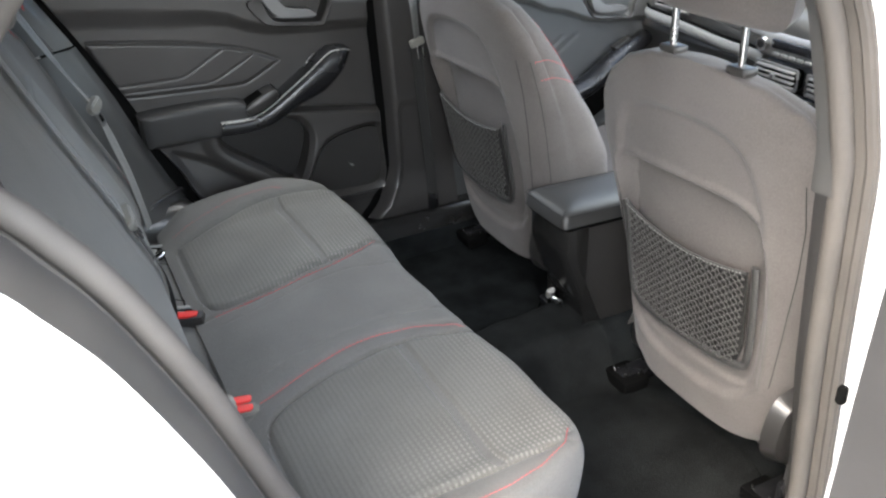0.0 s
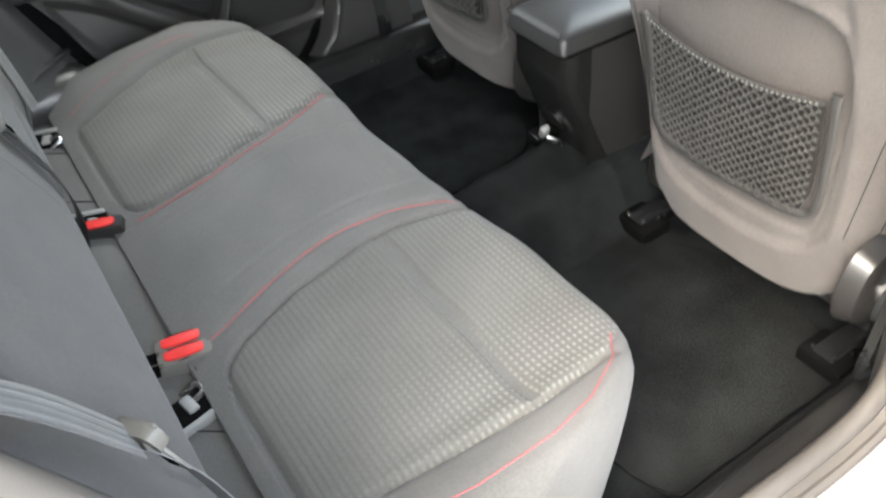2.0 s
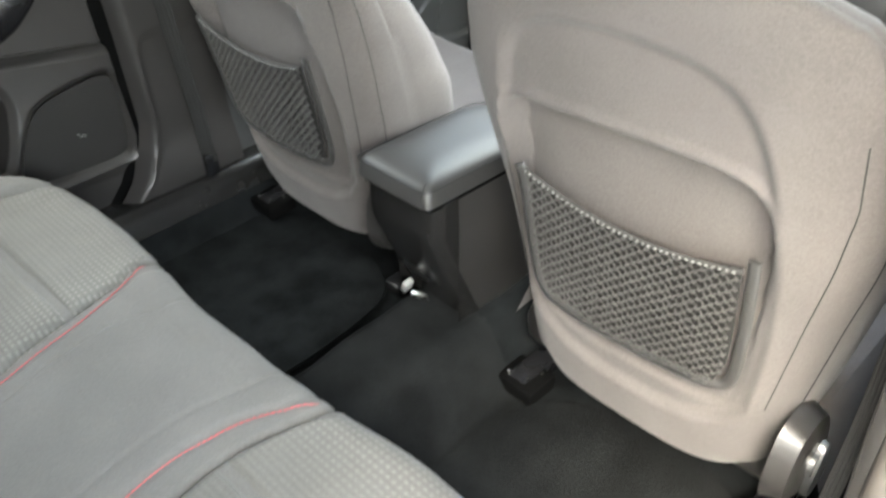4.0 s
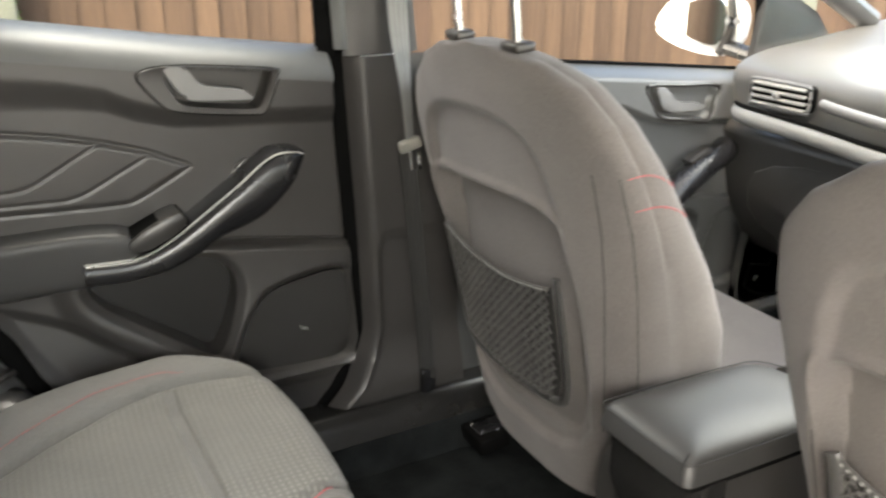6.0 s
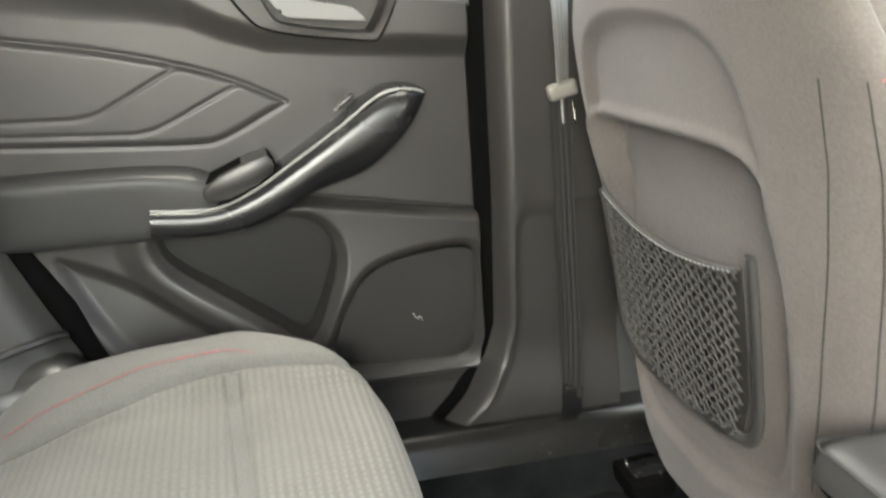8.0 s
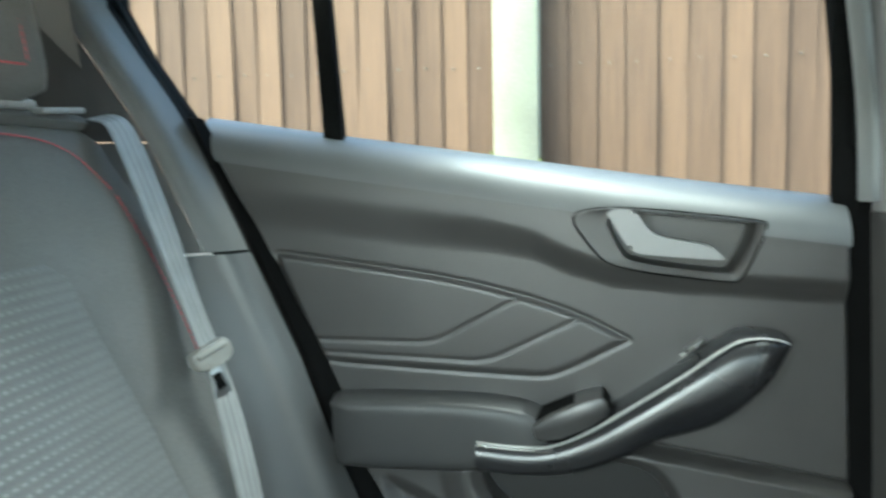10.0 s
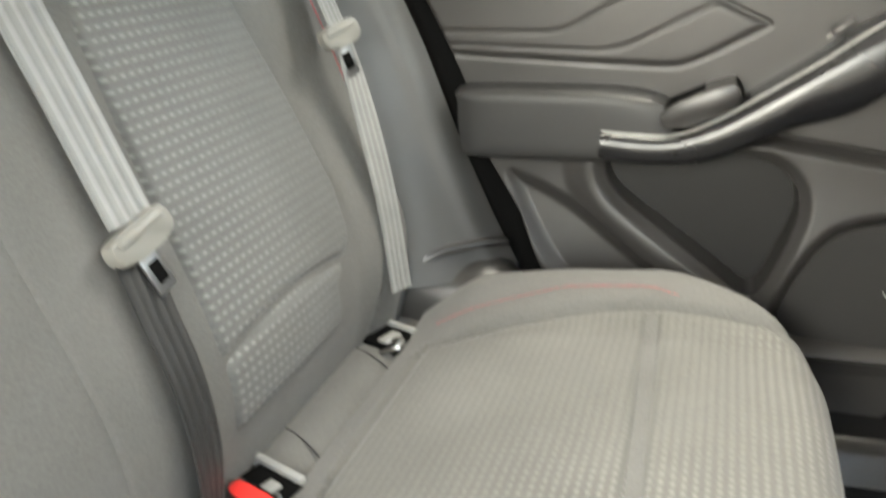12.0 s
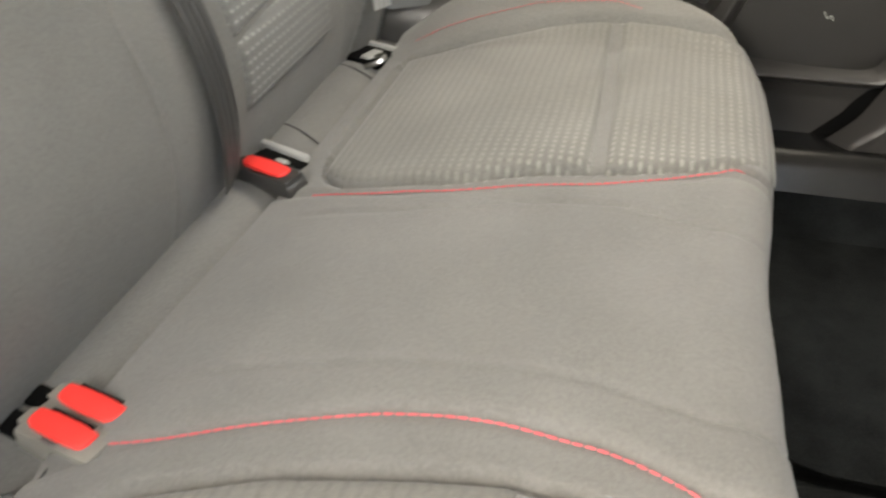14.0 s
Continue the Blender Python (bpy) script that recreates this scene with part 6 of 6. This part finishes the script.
def wheel():
    w = thing("steering_wheel", "black leather steering wheel with grey spokes", "steering wheel", at=(0.36, 1.32, 0.66))
    w.rotation_euler = (radians(66), 0, 0)
    P = [(0.182 * math.cos(a), 0.182 * math.sin(a), 0) for a in np.linspace(0, 2 * math.pi, 24, endpoint=False)]
    part("rim", tube(P, 0.0165, 12, True, n=2), m_leather, w)
    hub = part("hub", pillow(rounded([(-0.075, 0.05), (-0.05, -0.07), (0.05, -0.07), (0.075, 0.05), (0, 0.065)], 5), lambda a, b, d: (a, b, d - 0.02), 0.045, 8, 3), m_softplastic, w)
    part("badge", prism([(0.031 * math.cos(a), 0.014 * math.sin(a)) for a in np.linspace(0, 6.283, 28, endpoint=False)], lambda a, b, d: (a, b + 0.004, 0.022 + d), 0.006, 0.002), m_chrome, hub, "plain oval chrome badge")
    for sgn in (-1, 1):
        part("spoke", box((0.115, 0.040, 0.018), (sgn * 0.115, 0.012, 0), 0.007, 3), m_satin, w)
        for k in range(3):
            part("spoke_button", box((0.016, 0.012, 0.008), (sgn * (0.085 + 0.022 * k), 0.014, 0.011), 0.003), m_gloss, w)
    part("lower_spoke", box((0.035, 0.10, 0.014), (0, -0.12, 0), 0.005, 3), m_satin, w)
    part("stalk", tube([(-0.04, 0.03, -0.05), (-0.20, 0.05, -0.05)], 0.009, 10, n=1), m_gloss, w)
    part("stalk", tube([(0.04, 0.03, -0.05), (0.20, 0.05, -0.05)], 0.009, 10, n=1), m_gloss, w)
    part("column", tube([(0, 0, -0.02), (0, 0.0, -0.22)], 0.05, 14, n=1), m_plastic, w)
    return w


wheel()
hood = thing("instrument_hood", "black instrument hood behind the steering wheel", "instrument panel")
part("hood", grid(20, 8, lambda u, v: (0.36 + 0.19 * math.cos(math.pi * u), 1.47 + 0.16 * v, 0.70 + 0.125 * math.sin(math.pi * u) ** 0.6)), m_plastic, hood)
part("dials", box((0.32, 0.012, 0.11), (0.36, 1.59, 0.755), 0.004), m_screen, hood)


# ---- front door, far side ----
def front_door():
    d = thing("door_3", "dark front car door with silver release, shut", "car door", kind="structure")

    edge = ([0.86, 1.08, 1.13, 1.19, 1.25, 1.33, 1.40, 1.48, 1.57, 1.95], [0.69, 0.69, 0.68, 0.652, 0.637, 0.605, 0.592, 0.587, 0.576, 0.55])
    pocket = chaikin([(1.12, 0.40), (1.375, 0.411), (1.466, 0.400), (1.49, 0.361), (1.438, 0.300), (1.30, 0.25), (1.12, 0.25)], 2)
    cover = chaikin([(1.535, 0.372), (1.56, 0.385), (1.64, 0.384), (1.65, 0.194), (1.497, 0.205), (1.49, 0.24)], 2)

    def belt_z(Y):
        return 0.770 - 0.105 * (Y - 0.85)

    def relief(Y, Z):
        r = 0.018 * step(Z - np.interp(Y, *edge), -0.004, 0.016)
        r -= 0.05 * step(Z - belt_z(Y), -0.034, 0) ** 1.5
        for c in (0.0, 0.05, 0.10):
            g = seg_dist(Y, Z, [(1.10 + c, 0.50), (1.20 + c, 0.57)])
            r -= 0.004 * (1 - step(g, 0.001, 0.006))
        r -= 0.02 * step(inside(Y, Z, [(1.305, 0.682), (1.498, 0.668), (1.482, 0.598), (1.345, 0.618)]), -0.006, 0.004)
        r += 0.014 * step(np.interp(Y, [1.0, 1.474, 1.629, 1.93], [0.44, 0.432, 0.408, 0.38]) - Z, 0, 0.008)
        return r - 0.040 * step(inside(Y, Z, pocket), -0.004, 0.012) - 0.014 * step(inside(Y, Z, cover), -0.004, 0.010)

    def half(z0, z1, nz, material, label=""):
        Y = np.linspace(0.86, 1.93, 140)[None, :] * np.ones((nz, 1))
        t = np.linspace(0, 1, nz)[:, None]
        Z = z0(Y) + (z1(Y) - z0(Y)) * t
        return part("door_trim", sheet(-0.705 + relief(Y, Z), Y, Z), material, d, label)

    mid = lambda Y: np.interp(Y, *edge) + 0.002
    half(lambda Y: 0.12 + 0 * Y, mid, 110, m_upper, "dark lower door trim")
    half(mid, belt_z, 50, m_pillar, "pale grey upper door trim")
    part("pocket_lining", prism(pocket, lambda p, q, dd: (-0.729 + dd, p, q), 0.004), m_rubber, d)
    lever = chaikin([(1.322, 0.680), (1.352, 0.680), (1.372, 0.652), (1.400, 0.642), (1.462, 0.636), (1.464, 0.622), (1.36, 0.626), (1.345, 0.634)], 2)
    part("release_lever", prism(lever, lambda a, b, dd: (-0.704 + dd, a, b), 0.022, 0.004), m_satin, d, "satin silver door release lever")
    part("bezel", tube([(-0.690, a, b) for a, b in [(1.305, 0.684), (1.40, 0.678), (1.498, 0.670), (1.492, 0.635), (1.482, 0.597), (1.41, 0.606), (1.345, 0.618), (1.32, 0.65)]], 0.005, 6, True, n=3), m_plastic, d)
    grip = [(-0.665, 1.20, 0.39), (-0.652, 1.31, 0.430), (-0.648, 1.38, 0.478), (-0.650, 1.44, 0.512), (-0.656, 1.50, 0.533), (-0.688, 1.535, 0.535)]
    pull = part("pull_handle", tube(grip, lambda q: 0.040 - 0.014 * q, 14, n=6, flat=0.8), m_gloss, d, "glossy black curved pull handle")
    part("handle_edge", tube([(x + 0.02, y, z + 0.016) for x, y, z in grip[:4]], 0.004, 6), m_satin, pull)
    part("switch_pack", box((0.03, 0.06, 0.012), (-0.655, 1.425, 0.535), 0.004, turn=Euler((0.42, 0, 0)).to_matrix()), m_plastic, pull)
    part("armrest_pad", box((0.06, 0.32, 0.05), (-0.672, 1.03, 0.40), 0.02, 4, turn=Euler((0.05, 0, 0)).to_matrix()), m_leather, d)
    part("window_seal", tube([(-0.735, 0.86, 0.769), (-0.738, 1.4, 0.712), (-0.735, 1.93, 0.657)], 0.006, 8, flat=0.6), m_rubber, d)
    part("window_pane", grid(2, 2, lambda u, v: (-0.742 + 0.06 * v, 0.84 + 1.0 * u, 0.76 - 0.10 * u + 0.34 * v * (1 - 0.70 * u))), m_glass, d).visible_shadow = False
    part("door_shell", box((0.05, 1.15, 0.75), (-0.795, 1.38, 0.27), 0.02), m_white, d, "white painted outer door skin")
    # sail panel and corner post of the window
    part("corner_panel", prism([(1.61, 0.690), (1.93, 0.660), (1.80, 0.80), (1.64, 0.88)], lambda a, b, dd: (-0.728 + dd, a, b), 0.02, 0.004), m_plastic, d, "black triangular mirror corner panel")
    part("corner_post", tube([(-0.735, 1.645, 0.74), (-0.725, 1.62, 0.86), (-0.68, 1.46, 1.03)], 0.011, 8), m_rubber, d)
    return d


front_door()


def kick_panel():
    """Moulded side panel of the passenger footwell with a stepped joint and a round fastener."""
    k = thing("kick_panel", "dark footwell side panel with a pale round fastener", "trim panel", kind="structure")
    out = chaikin([(1.60, 0.10), (1.60, 0.25), (1.625, 0.36), (1.80, 0.37), (1.82, 0.10)], 2)
    part("panel", prism(out, lambda a, b, d: (-0.684 + d, a, b), 0.022, 0.006), m_pillar, k)
    joint = [(1.624, 0.199), (1.630, 0.247), (1.697, 0.233), (1.709, 0.281), (1.76, 0.274)]
    for a, b in zip(joint, joint[1:]):
        part("joint", tube([(-0.661, *a), (-0.661, *b)], 0.0030, 6, n=1), m_rubber, k)
    part("lower_joint", tube([(-0.661, 1.620, 0.197), (-0.661, 1.67, 0.163), (-0.661, 1.76, 0.150)], 0.0030, 6, n=3), m_rubber, k)
    part("fastener", tube([(-0.663, 1.659, 0.206), (-0.655, 1.659, 0.206)], 0.0085, 12, n=1), m_greyplastic, k, "pale round plastic fastener")
    return k


kick_panel()


def mirror():
    m = thing("door_mirror", "white door mirror outside the passenger window", "door mirror")
    out = rounded([(-0.102, -0.018), (-0.098, 0.022), (-0.060, 0.060), (0.045, 0.074), (0.088, 0.060), (0.098, 0.0), (0.070, -0.056), (-0.030, -0.050)], 5)
    c = Vector((-0.965, 1.68, 0.752))
    part("shell", pillow(out, lambda a, b, d: (c.x + a, c.y + 0.02 + 0.30 * a + d, c.z + b), 0.085, 8, 2.4), m_white, m)
    part("rim", tube([(c.x + a, c.y + 0.015 + 0.30 * a, c.z + b) for a, b in out[::2]], 0.006, 8, True, n=2), m_white, m)
    face = [(0.016 + a * 0.70, 0.010 + b * 0.80) for a, b in out]
    part("mirror_glass", prism(face, lambda a, b, d: (c.x + a, c.y + 0.010 - d + 0.10 * a, c.z + b), 0.004), m_mirror, m)
    part("glass_surround", prism([(a * 0.97, b * 0.97) for a, b in out], lambda a, b, d: (c.x + a, c.y + 0.016 - d + 0.30 * a, c.z + b), 0.004), m_white, m)
    part("inner_edge", tube([(c.x + 0.090, c.y + 0.022, c.z + 0.070), (c.x + 0.100, c.y + 0.022, c.z + 0.01), (c.x + 0.075, c.y + 0.015, c.z - 0.056)], 0.011, 8, n=3), m_plastic, m, "dark inner edge of the mirror housing")
    part("arm", tube([(c.x + 0.085, 1.71, 0.712), (-0.78, 1.74, 0.690)], 0.026, 10, n=2, flat=0.7), m_gloss, m)
    return m


mirror()


# ---- windscreen, front pillars, near-side front door ----
def a_pillar(s):
    p = thing("trim_front_pillar", "pale grey windscreen pillar cover", "pillar trim", kind="structure")
    part("cover", tube([(s * 0.70, 1.95, 0.78), (s * 0.685, 1.62, 0.94), (s * 0.655, 1.28, 1.09), (s * 0.63, 1.05, 1.14)], 0.036, 10, flat=0.7), m_pillar, p)
    return p


for s in (-1, 1):
    a_pillar(s)
screen = part("windscreen", grid(8, 6, lambda u, v: ((-0.70 + 1.40 * u) * (1 - 0.1 * v), 2.08 - 1.02 * v - 0.08 * (2 * u - 1) ** 2, 0.79 + 0.38 * v)), m_glass)
screen.visible_shadow = False
tagged(screen, "clear curved windscreen", "windscreen", kind="structure")
bonnet = part("bonnet", grid(12, 12, lambda u, v: (-0.80 + 1.6 * u, 2.05 + 1.0 * v, 0.76 - 0.22 * v * v - 0.08 * (2 * u - 1) ** 4)), m_white)
tagged(bonnet, "white painted bonnet ahead of the windscreen", "bonnet", kind="structure")


def near_front_door():
    d = thing("door_4", "dark front driver's door, shut", "car door", kind="structure")

    def f(u, v):
        y = 0.86 + 1.07 * u
        z = 0.12 + (0.64 - 0.03 * u) * v
        return (0.705 - 0.02 * math.sin(3.14 * v) ** 0.5 + 0.045 * max(0, v - 0.95) / 0.05, y, z)

    part("door_trim", grid(30, 30, f), m_softplastic, d)
    part("pull_handle", tube([(0.665, 1.20, 0.42), (0.65, 1.40, 0.50), (0.66, 1.54, 0.54)], 0.026, 12), m_gloss, d)
    part("release_lever", box((0.02, 0.13, 0.035), (0.682, 1.40, 0.655), 0.008, 3), m_satin, d)
    part("door_shell", box((0.05, 1.15, 0.85), (0.795, 1.38, 0.33), 0.02), m_white, d, "white painted outer door skin")
    part("window_pane", grid(2, 2, lambda u, v: (0.742 - 0.06 * v, 0.84 + 1.0 * u, 0.74 + 0.36 * v * (1 - 0.75 * u))), m_glass, d).visible_shadow = False
    return d


near_front_door()


def kick_panel():
    """Moulded side panel of the passenger footwell with a stepped joint and a round fastener."""
    k = thing("kick_panel", "dark footwell side panel with a pale round fastener", "trim panel", kind="structure")
    out = chaikin([(1.60, 0.10), (1.60, 0.25), (1.625, 0.36), (1.80, 0.37), (1.82, 0.10)], 2)
    part("panel", prism(out, lambda a, b, d: (-0.684 + d, a, b), 0.022, 0.006), m_pillar, k)
    joint = [(1.624, 0.199), (1.630, 0.247), (1.697, 0.233), (1.709, 0.281), (1.76, 0.274)]
    for a, b in zip(joint, joint[1:]):
        part("joint", tube([(-0.661, *a), (-0.661, *b)], 0.0030, 6, n=1), m_rubber, k)
    part("lower_joint", tube([(-0.661, 1.620, 0.197), (-0.661, 1.67, 0.163), (-0.661, 1.76, 0.150)], 0.0030, 6, n=3), m_rubber, k)
    part("fastener", tube([(-0.663, 1.659, 0.206), (-0.655, 1.659, 0.206)], 0.0085, 12, n=1), m_greyplastic, k, "pale round plastic fastener")
    return k


kick_panel()


# ---- front belts ----
def front_belt(s, label):
    b = thing("front_seat_belt", label, "seat belt", "front seat belts")
    n = (-s * 1.0, -0.15, 0.0)
    strap("webbing", [(s * 0.655, 0.742, 0.935), (s * 0.656, 0.744, 0.85), (s * 0.656, 0.754, 0.74), (s * 0.655, 0.760, 0.645)], [n, n, (-s * 0.85, 0.5, 0), (-s * 0.75, 0.65, 0)], 0.032, m_web, b)
    strap("webbing", [(s * 0.660, 0.758, 0.640), (s * 0.660, 0.772, 0.45), (s * 0.655, 0.782, 0.30), (s * 0.650, 0.785, 0.185)], [(-s * 0.7, -0.7, 0)] * 4, 0.030, m_shadeweb, b)
    ring = part("shoulder_ring", box((0.030, 0.104, 0.044), (s * 0.655, 0.748, 0.942), 0.012, 3), m_gloss, b, "black plastic belt guide on the pillar")
    part("ring_slot", box((0.012, 0.062, 0.007), (s * 0.641, 0.744, 0.928), 0.003), m_steel, ring)
    part("guide_plate", box((0.012, 0.115, 0.11), (s * 0.678, 0.750, 0.945), 0.005, 3), m_plastic, b)
    t = part("tongue", box((0.014, 0.042, 0.022), (s * 0.650, 0.758, 0.640), 0.006, 3, turn=Euler((0.25, 0, 0)).to_matrix()), m_tongue, b, "pale grey plastic belt tongue")
    o = [(s * 0.650, 0.758, 0.628), (s * 0.650, 0.761, 0.596), (s * 0.650, 0.777, 0.595), (s * 0.650, 0.775, 0.626)]
    part("latch_plate", tube(o, 0.003, 6, n=1), m_chrome, t, "chrome latch loop")
    part("floor_anchor", box((0.016, 0.030, 0.05), (s * 0.652, 0.786, 0.178), 0.005), m_gloss, b)
    return b


front_belt(-1, "grey seat belt hanging on the centre pillar")
front_belt(1, "grey seat belt on the near centre pillar")


# ---- fence beyond the far side ----
def fence():
    f = thing("fence", "brown feather-edge wooden fence with concrete posts", "fence", at=(-1.86, 0, -0.30))
    rng = random.Random(4)
    me = {}
    y, k = -3.6, 0
    posts = (0.176, 3.07, -2.70)
    nail_me = bpy.data.meshes.new("nail")
    ring = [(0.0032 * math.cos(q * 1.0472), 0.0032 * math.sin(q * 1.0472)) for q in range(6)]
    nail_me.from_pydata([(-0.002, a, b) for a, b in ring] + [(0.0018, 0.7 * a, 0.7 * b) for a, b in ring], [], [(q, (q + 1) % 6, 6 + (q + 1) % 6, 6 + q) for q in range(6)] + [(6, 7, 8, 9, 10, 11)])
    nail_me.materials.append(m_ctrim)
    while y < 4.6:
        w = rng.choice((0.066, 0.072, 0.079))
        skip = [p for p in posts if y < p < y + w + 0.05]
        key = (w, rng.randrange(3))
        if key not in me:
            v, fc = [], []
            hts = np.linspace(0.0, 1.85, 7)
            for i, h in enumerate(hts):
                dx = 0.0025 * math.sin(i * 2.1 + key[1])
                v += [(dx, -0.012, h), (dx + 0.008, -0.012, h), (dx + 0.015, w, h), (dx + 0.004, w, h)]
            for i in range(6):
                for q in range(4):
                    q2 = (q + 1) % 4
                    fc.append((i * 4 + q, i * 4 + q2, i * 4 + 4 + q2, i * 4 + 4 + q))
            fc += [(3, 2, 1, 0), (24, 25, 26, 27)]
            m2 = bpy.data.meshes.new("board")
            m2.from_pydata(v, [], fc)
            m2.materials.append(m_wood)
            me[key] = m2
        ob = new("board", me[key])
        ob.parent = f
        ob.location = (rng.uniform(-0.002, 0.002), y, rng.uniform(-0.01, 0.01))
        for h in (0.38, 1.38):
            nail = new("nail", nail_me)
            nail.parent = f
            nail.location = (0.0125, y + 0.030, h + rng.uniform(-0.004, 0.004))
        y = skip[0] + 0.052 if skip else y + w
    for z in (0.38, 0.88, 1.38):
        part("rail", box((0.035, 8.2, 0.07), (-0.03, 0.5, z), 0.004), m_wood, f)
    for p in posts:
        post = part("post", box((0.10, 0.112, 2.0), (0.03, p, 0.96), 0.008, 2), m_concrete, f, "pale weathered concrete post")
        for sd in (-1, 1):
            v, fc = [], []
            rg = random.Random(int(p * 10) + sd)
            for i in range(26):
                c = Vector((0.075 + rg.uniform(-0.02, 0.006), p + sd * (0.060 + rg.uniform(-0.004, 0.004)), rg.uniform(0.7, 1.16)))
                r = rg.uniform(0.003, 0.007)
                o = len(v)
                v += [c + Vector(q) * r for q in ((1, 0, 0), (-1, 0, 0), (0, 1, 0), (0, -1, 0), (0, 0, 1.6), (0, 0, -1.6))]
                fc += [(o + a, o + b, o + c2) for a, b, c2 in ((0, 2, 4), (2, 1, 4), (1, 3, 4), (3, 0, 4), (2, 0, 5), (1, 2, 5), (3, 1, 5), (0, 3, 5))]
            part("moss", (v, fc), m_moss, post, "tufts of green moss")
    return f


fence()


# ---- leaves on the fence, seen past the windscreen ----
def leaf_spray():
    rng = random.Random(11)
    v, f = [], []
    for k in range(26):
        t = rng.random()
        c = Vector((-1.82 + rng.uniform(0, 0.05), 3.28 + 0.26 * t + rng.uniform(-0.02, 0.02), 0.70 - 0.17 * t + rng.uniform(-0.03, 0.03)))
        m = Euler((rng.uniform(-0.8, 0.8), rng.uniform(-0.8, 0.8), rng.uniform(0, 6.2))).to_matrix()
        r = rng.uniform(0.016, 0.028)
        o = len(v)
        v += [c + m @ Vector(q) * r for q in ((1, 0, 0), (0.2, 0.5, 0.12), (-0.8, 0, 0), (0.2, -0.5, 0.12), (0.1, 0, 0.0))]
        f += [(o, o + 1, o + 4), (o + 1, o + 2, o + 4), (o + 2, o + 3, o + 4), (o + 3, o, o + 4)]
    return v, f


spray = part("leaves", leaf_spray(), m_leaf, smooth=False)
tagged(spray, "yellow-green leaves hanging against the wooden fence", "leaves", kind="stuff")
